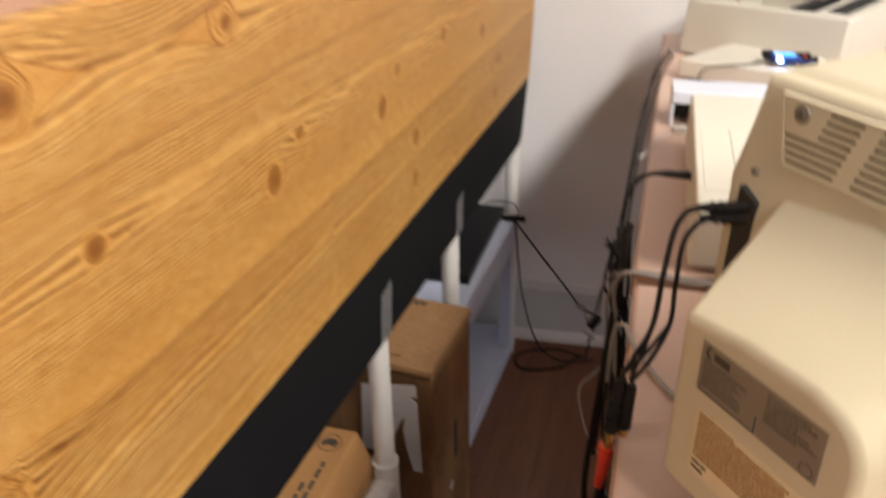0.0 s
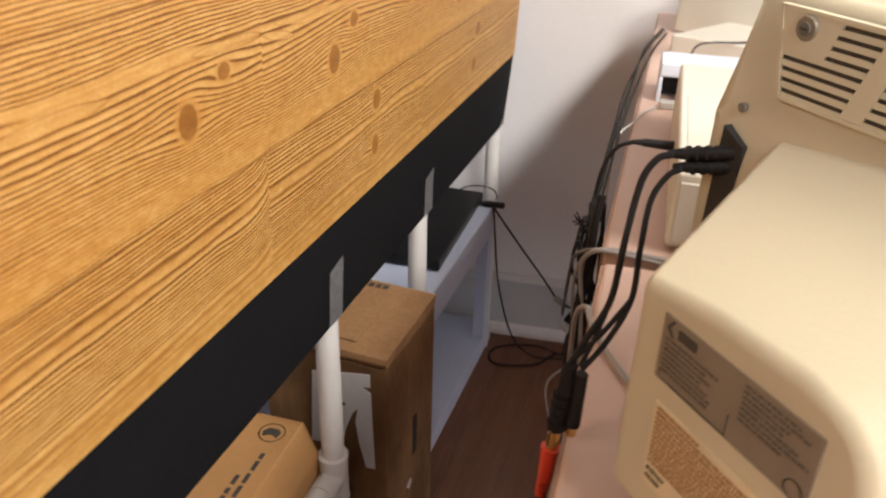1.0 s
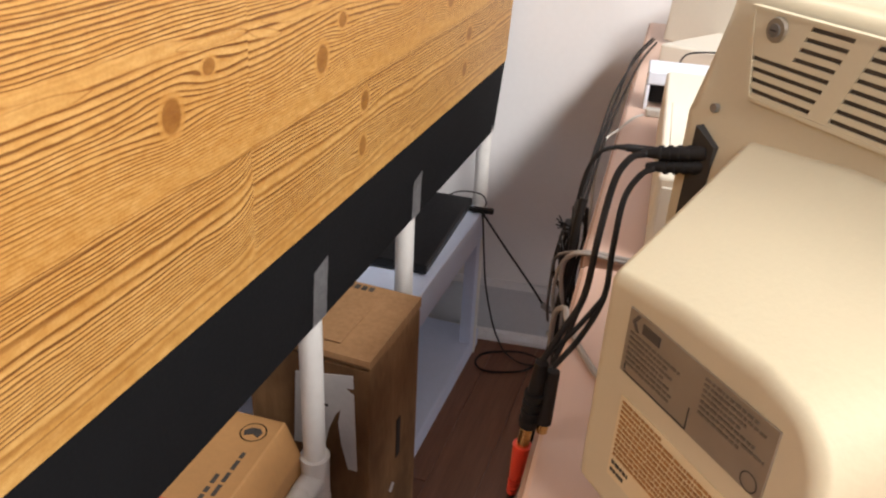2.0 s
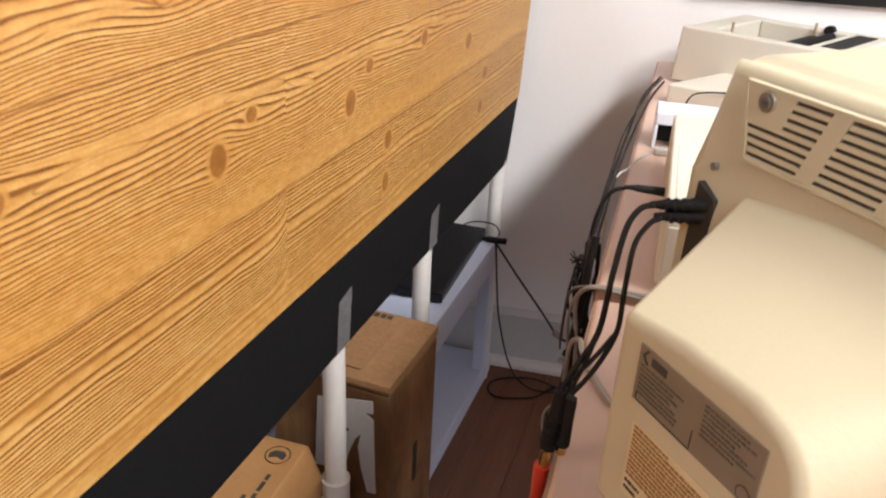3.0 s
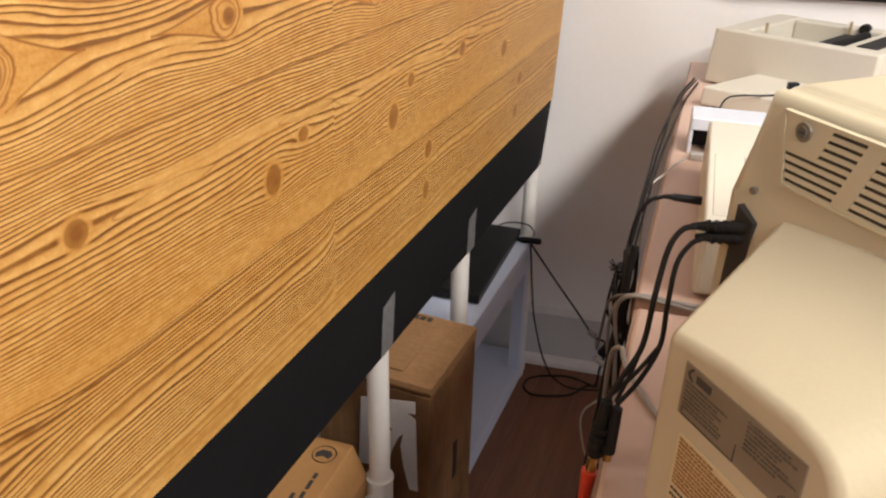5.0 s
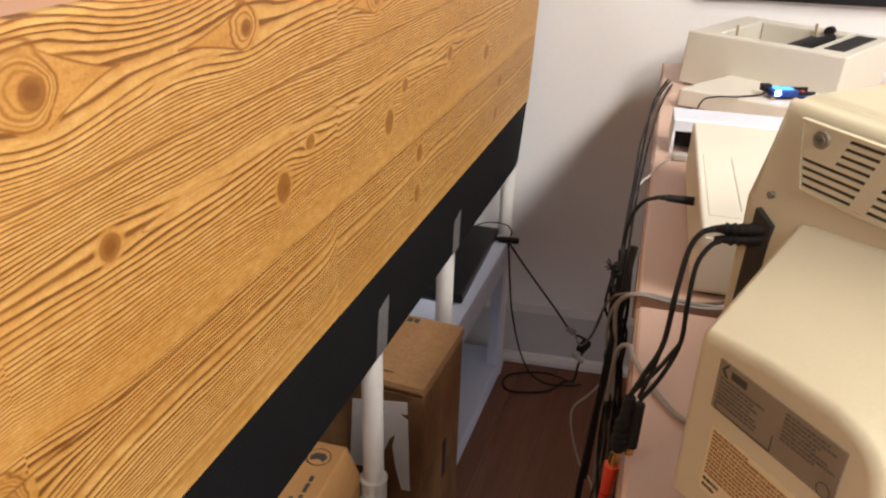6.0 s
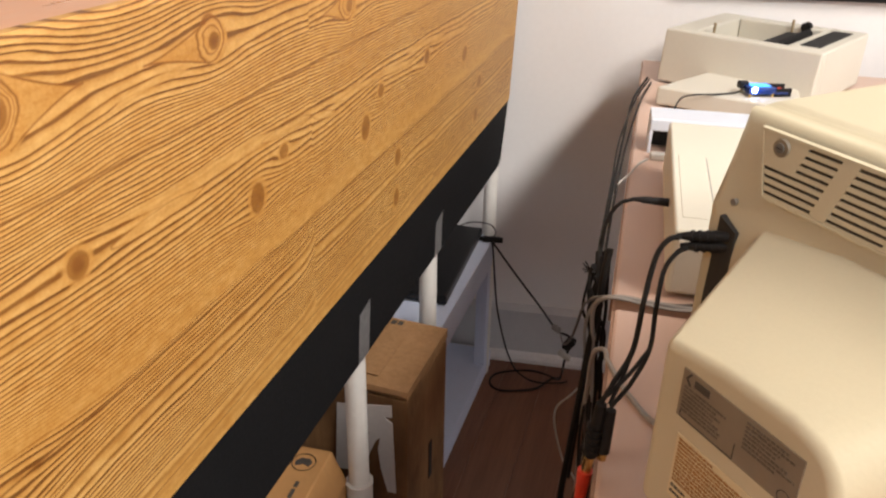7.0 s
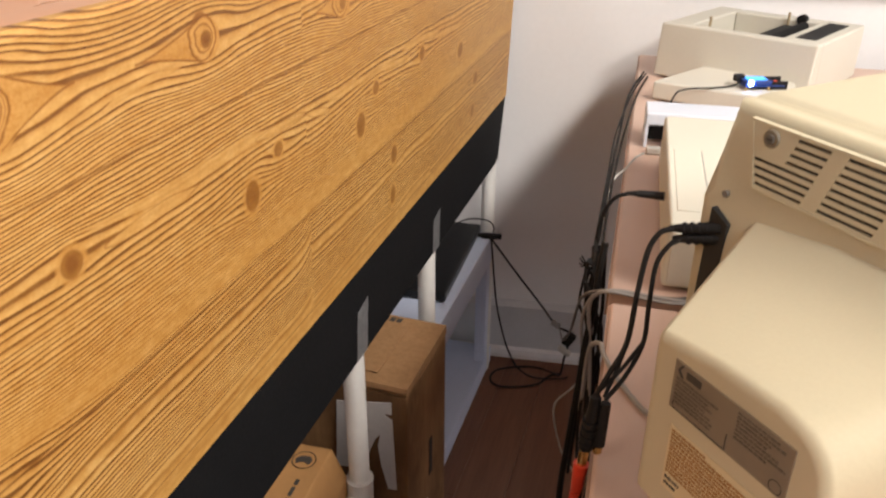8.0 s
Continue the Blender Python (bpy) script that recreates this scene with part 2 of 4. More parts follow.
    tone = blend(t, calc(t, "MULTIPLY", heart, calc(t, "MULTIPLY", step(streak, 0.30, 0.52), 0.75)), tone, (0.16, 0.050, 0.008))
    tone = blend(t, calc(t, "MULTIPLY", rim, 0.30), tone, (0.21, 0.075, 0.012))
    tone = blend(t, 1.0, tone, ramp(t, patch, ((0.30, (0.90, 0.83, 0.72)), (0.62, (1.0, 1.0, 1.0)))), "MULTIPLY")
    # joints between the printed boards
    for line, width in ((0.886, 0.0010), (0.742, 0.0010), (0.636, 0.0008)):
        on = bell(calc(t, "DIVIDE", calc(t, "SUBTRACT", z, line), width))
        tone = blend(t, calc(t, "MULTIPLY", on, 0.75), tone, (0.19, 0.070, 0.012))
    tone = blend(t, calc(t, "MULTIPLY", calc(t, "FRACT", calc(t, "MULTIPLY", sheet, 0.37)), 0.12), tone, (0.50, 0.27, 0.08))
    link(t, tone, b.inputs["Base Color"])
    b.inputs["Roughness"].default_value = 0.50
    bp = node(t, "ShaderNodeBump")
    bp.inputs["Strength"].default_value, bp.inputs["Distance"].default_value = 0.12, 0.0006
    link(t, fine, bp.inputs["Height"])
    link(t, bp.outputs[0], b.inputs["Normal"])
    return m


def laminate():
    m, t, b = material("reddish_laminate")
    info = node(t, "ShaderNodeObjectInfo")
    a = grain(t, 30.0, 5, (1, 0.07, 1))
    f = grain(t, 190.0, 3, (1, 0.06, 1))
    col = ramp(t, a, ((0.28, (0.14, 0.056, 0.027)), (0.5, (0.215, 0.092, 0.045)), (0.75, (0.29, 0.135, 0.070))))
    col = blend(t, 0.35, col, ramp(t, f, ((0.3, (0.10, 0.038, 0.019)), (0.7, (0.26, 0.113, 0.060)))))
    col = blend(t, calc(t, "MULTIPLY", info.outputs["Random"], 0.45), col, (0.13, 0.05, 0.030))
    link(t, col, b.inputs["Base Color"])
    link(t, calc(t, "MULTIPLY_ADD", f, 0.2, 0.28), b.inputs["Roughness"])
    return m


def cardboard(name, dirt_shade):
    m, t, b = material(name)
    a = grain(t, 8.0, 5)
    f = grain(t, 150.0, 3, (1, 1, 0.25))
    col = ramp(t, a, ((0.25, (0.285, 0.145, 0.058)), (0.75, (0.44, 0.245, 0.108))))
    col = blend(t, 0.4, col, ramp(t, f, ((0.3, (0.27, 0.14, 0.055)), (0.7, (0.45, 0.26, 0.12)))))
    # random stains; at full strength they also carry the box's shade
    stain_shade = ramp(t, grain(t, 5.0, 4, (1, 1, 0.6), 0.6), ((0.42, (0.40, 0.36, 0.30)), (0.64, (1.0, 1.0, 1.0))))
    col = blend(t, dirt_shade, col, stain_shade, "MULTIPLY")
    link(t, col, b.inputs["Base Color"])
    b.inputs["Roughness"].default_value = 0.8
    bp = node(t, "ShaderNodeBump")
    bp.inputs["Strength"].default_value, bp.inputs["Distance"].default_value = 0.25, 0.001
    link(t, f, bp.inputs["Height"])
    link(t, bp.outputs[0], b.inputs["Normal"])
    return m


def glow(name, colour, strength):
    m, t, b = material(name)
    b.inputs["Base Color"].default_value = (*colour, 1)
    b.inputs["Emission Color"].default_value = (*colour, 1)
    b.inputs["Emission Strength"].default_value = strength
    return m


PINE = printed_wood()
LAMINATE = laminate()
CARTON = cardboard("brown_cardboard", 0.35)
# stained card, darkened further for the shade on the carton's side
CARTON_DIRT_SHADE = cardboard("soiled_shaded_cardboard", 1.0)
CARTON_LIGHT = plain("tan_cardboard", (0.38, 0.195, 0.068), 0.75, vary=0.16, bump=0.08)
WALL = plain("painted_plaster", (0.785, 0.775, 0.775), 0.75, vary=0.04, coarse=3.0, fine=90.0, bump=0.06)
# cool grey picked for the light that the unseen walls bounce
BOUNCE_WALL = plain("bounce_wall_grey", (0.60, 0.63, 0.68), 0.75, vary=0.06, coarse=3.0, fine=90.0, bump=0.06)
CEILING = plain("ceiling_paint", (0.82, 0.80, 0.77), 0.85, vary=0.03)
TRIM = plain("baseboard_paint", (0.60, 0.61, 0.63), 0.40, vary=0.08, coarse=14, bump=0.04)
BLACK_BOARD = plain("black_foam_board", (0.0062, 0.0064, 0.0074), 0.85, vary=0.3, coarse=12, fine=220, bump=0.05)
BLACK_BOARD.node_tree.nodes["Principled BSDF"].inputs["Specular IOR Level"].default_value = 0.17
PVC = plain("white_pvc", (0.76, 0.75, 0.72), 0.32, vary=0.10, coarse=12, fine=60, bump=0.02)
TAPE = plain("grey_tape", (0.33, 0.33, 0.34), 0.42, vary=0.35, coarse=60, fine=240, bump=0.10)
# white paint with the cool light on the shelf tinted in
SHELF_COOL_LIT = plain("shelf_white_cool_lit", (0.58, 0.64, 0.80), 0.45, vary=0.07, coarse=10, bump=0.05)
BEIGE = plain("beige_abs_plastic", (0.505, 0.445, 0.308), 0.52, vary=0.05, coarse=7, fine=420, bump=0.05, dist=0.0004)
BEIGE_PALE = plain("pale_beige_plastic", (0.61, 0.58, 0.50), 0.45, vary=0.05, coarse=8, fine=300, bump=0.04, dist=0.0004)
IVORY = plain("ivory_plastic", (0.65, 0.62, 0.52), 0.45, vary=0.04, coarse=8, fine=300, bump=0.04, dist=0.0004)
BLUE_WHITE = plain("blue_white_plastic", (0.66, 0.70, 0.78), 0.4, vary=0.05, coarse=12, bump=0.03)
# near-black for black parts and for shade inside holes, slots and gaps
DARK = plain("dark_interior", (0.022, 0.021, 0.020), 0.7, vary=0.4, coarse=60)
RUBBER = plain("black_rubber", (0.012, 0.011, 0.011), 0.6, vary=0.3, coarse=50, fine=300)
RUBBER.node_tree.nodes["Principled BSDF"].inputs["Specular IOR Level"].default_value = 0.25
GREY_RUBBER = plain("grey_cable", (0.30, 0.28, 0.26), 0.5, vary=0.15, coarse=40)
DARK_GREY = plain("dark_grey_cable", (0.10, 0.085, 0.075), 0.5, vary=0.15, coarse=40)
WHITE_RUBBER = plain("white_cable", (0.50, 0.48, 0.44), 0.5, vary=0.12, coarse=40)
RED = plain("red_plastic", (0.62, 0.045, 0.018), 0.4, vary=0.15, coarse=60)
# pale red for the blurred reflection in the table top
REFLECTED_RED = plain("reflected_red", (0.60, 0.26, 0.17), 0.3, vary=0.2, coarse=60)
GOLD = plain("gold_metal", (0.72, 0.50, 0.20), 0.25, 1.0, vary=0.2, coarse=80)
DULL_BRASS = plain("dull_brass", (0.42, 0.32, 0.19), 0.5, 0.3, vary=0.2, coarse=80)
STEEL = plain("steel", (0.45, 0.44, 0.42), 0.35, 1.0, vary=0.2, coarse=80)
DULL = plain("dull_grey_metal", (0.19, 0.175, 0.155), 0.5, 0.0, vary=0.3, coarse=300)
KNOB_GREY = plain("knob_grey", (0.13, 0.12, 0.105), 0.75, vary=0.3, coarse=300)
PLATE = plain("anodised_plate", (0.235, 0.195, 0.145), 0.42, 0.2, vary=0.12, coarse=40)
STICKER = plain("cream_sticker", (0.60, 0.50, 0.315), 0.5, vary=0.06, coarse=40)
INK = plain("dark_ink", (0.05, 0.042, 0.036), 0.6, vary=0.3, coarse=200)
PLATE_INK = plain("worn_print", (0.125, 0.10, 0.074), 0.5, vary=0.3, coarse=200)
RED_INK = plain("orange_ink", (0.34, 0.17, 0.05), 0.6, vary=0.35, coarse=260)
RED_PRINT = plain("red_print", (0.45, 0.075, 0.03), 0.7, vary=0.2, coarse=100)
PAPER = plain("white_paper", (0.66, 0.65, 0.64), 0.7, vary=0.10, coarse=30, bump=0.05)
DESKTOP = plain("pinkish_desk_laminate", (0.55, 0.38, 0.295), 0.36, vary=0.07, coarse=14, fine=160, bump=0.03, stretch=(1, 0.15, 1))
DESK_EDGE = plain("desk_edge_band", (0.30, 0.17, 0.11), 0.5, vary=0.12, coarse=20)
TABLETOP = plain("glossy_table_top", (0.60, 0.31, 0.17), 0.30, vary=0.16, coarse=12, fine=90, bump=0.02, stretch=(1, 0.12, 1))
SCREEN = plain("dark_screen_glass", (0.012, 0.014, 0.022), 0.12, vary=0.2, coarse=8, bump=0.0)
BLACK_GLOSS = plain("black_device_plastic", (0.012, 0.012, 0.013), 0.35, vary=0.3, coarse=40)
BLACK_GLOSS.node_tree.nodes["Principled BSDF"].inputs["Specular IOR Level"].default_value = 0.2
PCB = plain("blue_circuit_board", (0.015, 0.045, 0.22), 0.4, vary=0.3, coarse=120)
LCD = glow("lit_blue_display", (0.06, 0.33, 1.0), 1.8)
LED = glow("white_led", (0.28, 0.45, 1.0), 34.0)
LAMP_PANEL = glow("lamp_diffuser", (1.0, 0.9, 0.78), 3.0)

# ---------------------------------------------------------------- shapes


def thing(name, label, category, m=None, group="", kind=""):
    e = new(name)
    e.empty_display_size = 0.05
    if m is not None:
        e.matrix_world = m
    return tagged(e, label, category, group, kind)


def part(name, bm, mat, parent=None, label="", smooth=False, weighted=False):
    me = bpy.data.meshes.new(name)
    bmesh.ops.recalc_face_normals(bm, faces=bm.faces)
    bm.to_mesh(me)
    bm.free()
    me.materials.append(mat)
    if smooth:
        for p in me.polygons:
            p.use_smooth = True
        me.set_sharp_from_angle(angle=radians(40))
    ob = new(name, me)
    if smooth and weighted:
        ob.modifiers.new("weighted", "WEIGHTED_NORMAL").keep_sharp = True
    if parent is not None:
        ob.parent = parent
    if label:
        ob["label"] = label
    return ob


def block(x0, x1, y0, y1, z0, z1, bevel=0.0, segs=2, bm=None):
    bm = bm or bmesh.new()
    made = bmesh.ops.create_cube(bm, size=1.0, matrix=Matrix.Translation(((x0 + x1) / 2, (y0 + y1) / 2, (z0 + z1) / 2)) @ Matrix.Diagonal((abs(x1 - x0), abs(y1 - y0), abs(z1 - z0), 1)))
    if bevel:
        edges = list({e for v in made["verts"] for e in v.link_edges})
        bmesh.ops.bevel(bm, geom=edges, offset=bevel, segments=segs, profile=0.5, affect="EDGES")
    return bm


def prism(outline, axis, a, b, bevel=0.0, segs=2, bm=None):
    """A closed outline pushed from a to b along axis (0, 1, 2); the outline holds the other two coordinates."""
    bm = bm or bmesh.new()

    def at(p, q):
        v = list(p)
        v.insert(axis, q)
        return bm.verts.new(v)
    lo, hi = [at(p, a) for p in outline], [at(p, b) for p in outline]
    faces = [bm.faces.new(lo), bm.faces.new(hi[::-1])]
    for i in range(len(lo)):
        j = (i + 1) % len(lo)
        faces.append(bm.faces.new((lo[j], lo[i], hi[i], hi[j])))
    if bevel:
        edges = list({e for f in faces for e in f.edges})
        bmesh.ops.bevel(bm, geom=edges, offset=bevel, segments=segs, profile=0.5, affect="EDGES")
    return bm


def rod(p, q, r, sides=16, r2=None, bm=None, caps=True):
    bm = bm or bmesh.new()
    p, q = Vector(p), Vector(q)
    turn = (q - p).to_track_quat("Z", "Y").to_matrix().to_4x4()
    bmesh.ops.create_cone(bm, cap_ends=caps, segments=sides, radius1=r, radius2=r if r2 is None else r2, depth=(q - p).length, matrix=Matrix.Translation((p + q) / 2) @ turn)
    return bm


def tube(points, r, sides=8, steps=7, bm=None):
    """A smooth cable through a few points."""
    bm = bm or bmesh.new()
    pts = [Vector(p) for p in points]
    ext = [pts[0] * 2 - pts[1]] + pts + [pts[-1] * 2 - pts[-2]]
    line = []
    for i in range(1, len(ext) - 2):
        a, b, c, d = ext[i - 1:i + 3]
        for k in range(steps):
            s = k / steps
            line.append(0.5 * ((2 * b) + (c - a) * s + (2 * a - 5 * b + 4 * c - d) * s * s + (3 * b - a - 3 * c + d) * s ** 3))
    line.append(pts[-1])
    rings = []
    up = Vector((0.31, 0.22, 0.92))
    for i, p in enumerate(line):
        way = (line[min(i + 1, len(line) - 1)] - line[max(i - 1, 0)]).normalized()
        side = way.cross(up).normalized()
        up = side.cross(way).normalized()
        rings.append([bm.verts.new(p + r * (math.cos(2 * math.pi * k / sides) * side + math.sin(2 * math.pi * k / sides) * up)) for k in range(sides)])
    for a, b in zip(rings, rings[1:]):
        for k in range(sides):
            bm.faces.new((a[k], a[(k + 1) % sides], b[(k + 1) % sides], b[k]))
    bm.faces.new(rings[0][::-1])
    bm.faces.new(rings[-1])
    return bm


def cable(name, points, r, mat, label, group=""):
    return tagged(part(name, tube(points, r), mat, smooth=True), label, "cable", group)


# ---------------------------------------------------------------- room
WALL_TURN = math.degrees(math.atan(0.12))
wall_m = pose(-0.37, 2.047, FLOOR, 0, 0, WALL_TURN)


def setting(name, bm, mat, label, category, m=None, smooth=False):
    ob = part(name, bm, mat, smooth=smooth)
    if m is not None:
        ob.matrix_world = m
    return tagged(ob, label, category, kind="structure")


setting("wall_north", block(-2.2, 3.2, 0.0, 0.12, 0.0, 2.45), WALL, "white painted plaster wall at the aisle's end", "wall", wall_m)
# unseen walls, added to close the room and temper its bounced light
setting("wall_west", block(-2.52, -2.4, -3.0, 2.6, FLOOR, 2.42), BOUNCE_WALL, "unseen side wall, cool grey to set the bounced light", "wall")
setting("wall_east", block(2.7, 2.82, -3.0, 2.6, FLOOR, 2.42), BOUNCE_WALL, "unseen side wall, cool grey to set the bounced light", "wall")
setting("wall_south", block(-2.4, 2.7, -3.0, -2.88, FLOOR, 2.42), BOUNCE_WALL, "unseen wall behind the tables, cool grey to set the bounced light", "wall")
setting("ceiling", block(-2.6, 2.9, -3.1, 2.7, 2.42, 2.5), CEILING, "flat white painted ceiling", "ceiling")
base = setting("baseboard", prism([(0.0, 0.0), (-0.016, 0.0), (-0.016, 0.126), (-0.021, 0.129), (-0.021, 0.134), (-0.008, 0.141), (0.0, 0.142)], 0, -2.0, 3.0, 0.0), TRIM, "grey-white painted wooden baseboard along the wall", "baseboard", wall_m)
part("shoe_moulding", prism([(-0.0165, 0.0), (-0.030, 0.0), (-0.030, 0.010), (-0.026, 0.020), (-0.0165, 0.024)], 0, -2.0, 3.0), plain("shoe_paint", (0.80, 0.79, 0.79), 0.4), base, "white quarter-round strip")
floor = setting("floor", block(-2.4, 2.7, -2.9, 2.6, FLOOR - 0.08, FLOOR - 0.004), plain("floor_base", (0.15, 0.062, 0.036), 0.35, vary=0.3, coarse=20, stretch=(1, 0.1, 1)), "reddish-brown laminate plank floor", "floor")

# ---------------------------------------------------------------- ceiling lamps
# the last position is the added fill lamp, given the same fixture
for x, y in [lamp[:2] for lamp in LAMPS] + [(-1.35, -0.55)]:
    lamp = thing("main_and_fill_lamp", "unseen white ceiling lamp with a lit diffuser, main and fill alike", "lamp", pose(x, y, 2.42), "ceiling lamps")
    part("housing", block(-0.17, 0.17, -0.65, 0.65, -0.045, 0.0, 0.008), CEILING, lamp)
    part("diffuser", block(-0.15, 0.15, -0.62, 0.62, -0.062, -0.047, 0.006), LAMP_PANEL, lamp)

# ---------------------------------------------------------------- raised table with printed skirt
XB, XT, Z0, Z1, Z2 = -0.383, -0.366, 0.491, 0.619, 0.973
YA, YB = -0.9, 2.0


def lean(z):
    return XB + (XT - XB) * (z - Z0) / (Z2 - Z0)


table = thing("display_table", "raised table with knotty pine printed skirt on white pipe legs", "table")
# skirt and black band as thin leaning boards
part("skirt", prism([(lean(Z1), Z1), (lean(Z2 - 0.004), Z2 - 0.004), (lean(Z2) - 0.004, Z2), (lean(Z2) - 0.012, Z2), (lean(Z1) - 0.012, Z1)], 1, YA, YB), PINE, table, "knotty pine board print on a flat panel")
band = prism([(lean(Z0) - 0.002, Z0), (lean(Z1) - 0.002, Z1 - 0.0005), (lean(Z1) - 0.009, Z1 - 0.0005), (lean(Z0) - 0.009, Z0)], 1, YA, YB + 0.003)
for v in band.verts:
    # the far end is cut aslant
    if v.co.y > 0 and v.co.z < Z0 + 0.01:
        v.co.y = 1.976
part("lower_band", band, BLACK_BOARD, table, "matt black board band below the skirt")
part("top", block(-1.35, XT - 0.0125, YA, YB, Z2 - 0.03, Z2 - 0.001, 0.002), TABLETOP, table, "glossy reddish wood top")
POSTS = (0.35, 1.262, 1.557, 1.965)
PX = -0.3985
for y in POSTS:
    for x in (PX, -1.3):
        part("leg", rod((x, y, FLOOR), (x, y, Z2 - 0.031), 0.0140, 24), PVC, table, smooth=True)


def tee(y, z, way):
    bm = rod((PX, y, z - 0.036), (PX, y, z + 0.036), 0.0180, 24)
    rod((PX, y, z), (PX, y + way * 0.040, z), 0.0172, 24, bm=bm)
    for dz in (-0.0368, 0.0325):
        rod((PX, y, z + dz), (PX, y, z + dz + 0.0043), 0.0190, 24, bm=bm)
    return bm


part("tee_fitting", tee(1.262, 0.249, -1), PVC, table, smooth=True)
part("rail", rod((PX, 0.36, 0.249), (PX, 1.222, 0.249), 0.0160, 24), PVC, table, smooth=True)
part("tee_fitting", tee(0.35, 0.249, 1), PVC, table, smooth=True)
for y, top, low, turn in ((1.258, 0.562, 0.4915, 2.0), (1.560, 0.552, 0.4915, -1.5)):
    # strip of tape that holds the band to the leg
    bm = bmesh.new()
    rng = random.Random(int(y * 1000))
    rows = 7
    left, right = [], []
    for i in range(rows):
        z = low + (top - low) * i / (rows - 1)
        x = lean(z) - 0.0012 + rng.uniform(0, 0.0007)
        s = math.tan(radians(turn)) * (z - low)
        left.append(bm.verts.new((x, y - 0.016 + s, z)))
        right.append(bm.verts.new((x, y + 0.017 + s, z + (0.006 if i == rows - 1 else 0))))
    for i in range(rows - 1):
        bm.faces.new((left[i], right[i], right[i + 1], left[i + 1]))
    bmesh.ops.solidify(bm, geom=bm.faces[:], thickness=0.0004)
    part("tape_strip", bm, TAPE, table, "crinkled translucent grey tape")

# thin solid patch added in place of a red reflection
red = thing("red_reflection", "small red patch standing for a reflection on the glossy table top", "strip", pose(-0.436, 0.912, Z2 - 0.001, 0, 0, 20))
part("body", block(-0.009, 0.007, -0.008, 0.010, 0.0, 0.0015, 0.0006), REFLECTED_RED, red)

# ---------------------------------------------------------------- things below the table
carton = thing("carton", "tall brown cardboard box with a torn white label", "box", pose(-0.4110, 1.4040, FLOOR, 0, 0, -2))
cx, cy, ch = 0.064, 0.083, 0.418
part("body", block(-cx - 0.05, cx, -cy, cy, 0.0, ch - 0.0185, 0.002), CARTON_DIRT_SHADE, carton)
part("top_flap", prism([(-cy - 0.001, ch - 0.010), (-cy + 0.001, ch - 0.003), (cy, ch), (cy, ch - 0.015), (-cy + 0.001, ch - 0.0155)], 0, -cx - 0.051, cx + 0.001), CARTON, carton, "worn lid flap standing slightly open")
# dark slab fills the gap under the lid as its shade
part("lid_gap_shade", block(-cx - 0.047, cx - 0.003, -cy + 0.006, cy - 0.004, ch - 0.0182, ch - 0.0158), DARK, carton)
part("edge_tape", block(-0.012, 0.014, -cy + 0.02, cy - 0.004, ch - 0.0012, ch + 0.0002), CARTON, carton, "strip of brown packing tape")
for i in range(4):
    part("print_bar", block(-0.044 + i * 0.011, -0.036 + i * 0.011, cy - 0.017, cy - 0.006, ch - 0.0005, ch + 0.0004), INK, carton)
part("label", prism([(-0.048, 0.251), (-0.041, 0.371), (0.042, 0.388), (0.0425, 0.368), (0.03, 0.366), (0.043, 0.358), (0.047, 0.231), (0.034, 0.23), (0.024, 0.271), (0.02, 0.306), (0.024, 0.328), (0.016, 0.318), (0.006, 0.291), (-0.002, 0.256)], 1, -cy - 0.0012, -cy + 0.0005), PAPER, carton, "torn white paper label")
for x, z, w in ((-0.004, 0.328, 0.010), (-0.020, 0.34, 0.012)):
    part("print_bar", block(x, x + w, -cy - 0.0016, -cy - 0.001, z, z + 0.004), INK, carton)
# no hole is cut; a dark block paints its shade
part("grip_hole_shade", block(cx - 0.002, cx + 0.0012, 0.006, 0.020, 0.185, 0.255, 0.001), DARK, carton, "dark block standing for the shade in a grip slot")
part("sticker_scrap", prism([(-0.016, 0.140), (-0.004, 0.148), (0.002, 0.140), (-0.008, 0.130)], 0, cx - 0.001, cx + 0.0012), PAPER, carton, "scrap of white sticker")

crate = thing("carton", "tan shipping carton with a round mark and printed lines", "box", pose(-0.4140, 1.256, FLOOR, 0, 0, 3))
CZ = 0.345
part("body", prism([(-0.15, 0.0), (-0.15, CZ), (-0.019, CZ), (0.0, CZ - 0.046), (0.0, 0.0)], 1, -0.40, 0.0, 0.0015, 1), CARTON_LIGHT, crate)


def ring(cxy, z, r0, r1, sx=1.0, sy=1.0, sides=28):
    bm = bmesh.new()
    a = [bm.verts.new((cxy[0] + math.cos(2 * math.pi * k / sides) * r0 * sx, cxy[1] + math.sin(2 * math.pi * k / sides) * r0 * sy, z)) for k in range(sides)]
    b = [bm.verts.new((cxy[0] + math.cos(2 * math.pi * k / sides) * r1 * sx, cxy[1] + math.sin(2 * math.pi * k / sides) * r1 * sy, z)) for k in range(sides)]
    for k in range(sides):
        j = (k + 1) % sides
        bm.faces.new((a[k], a[j], b[j], b[k]))
    bmesh.ops.solidify(bm, geom=bm.faces[:], thickness=0.0004)
    return bm


part("round_mark", ring((-0.047, -0.030), CZ + 0.0005, 0.0165, 0.0150), INK, crate)
part("mark_filling", prism([(-0.056, -0.038), (-0.047, -0.033), (-0.038, -0.037), (-0.036, -0.028), (-0.041, -0.022), (-0.053, -0.023), (-0.059, -0.030)], 2, CZ + 0.0001, CZ + 0.0006), INK, crate)
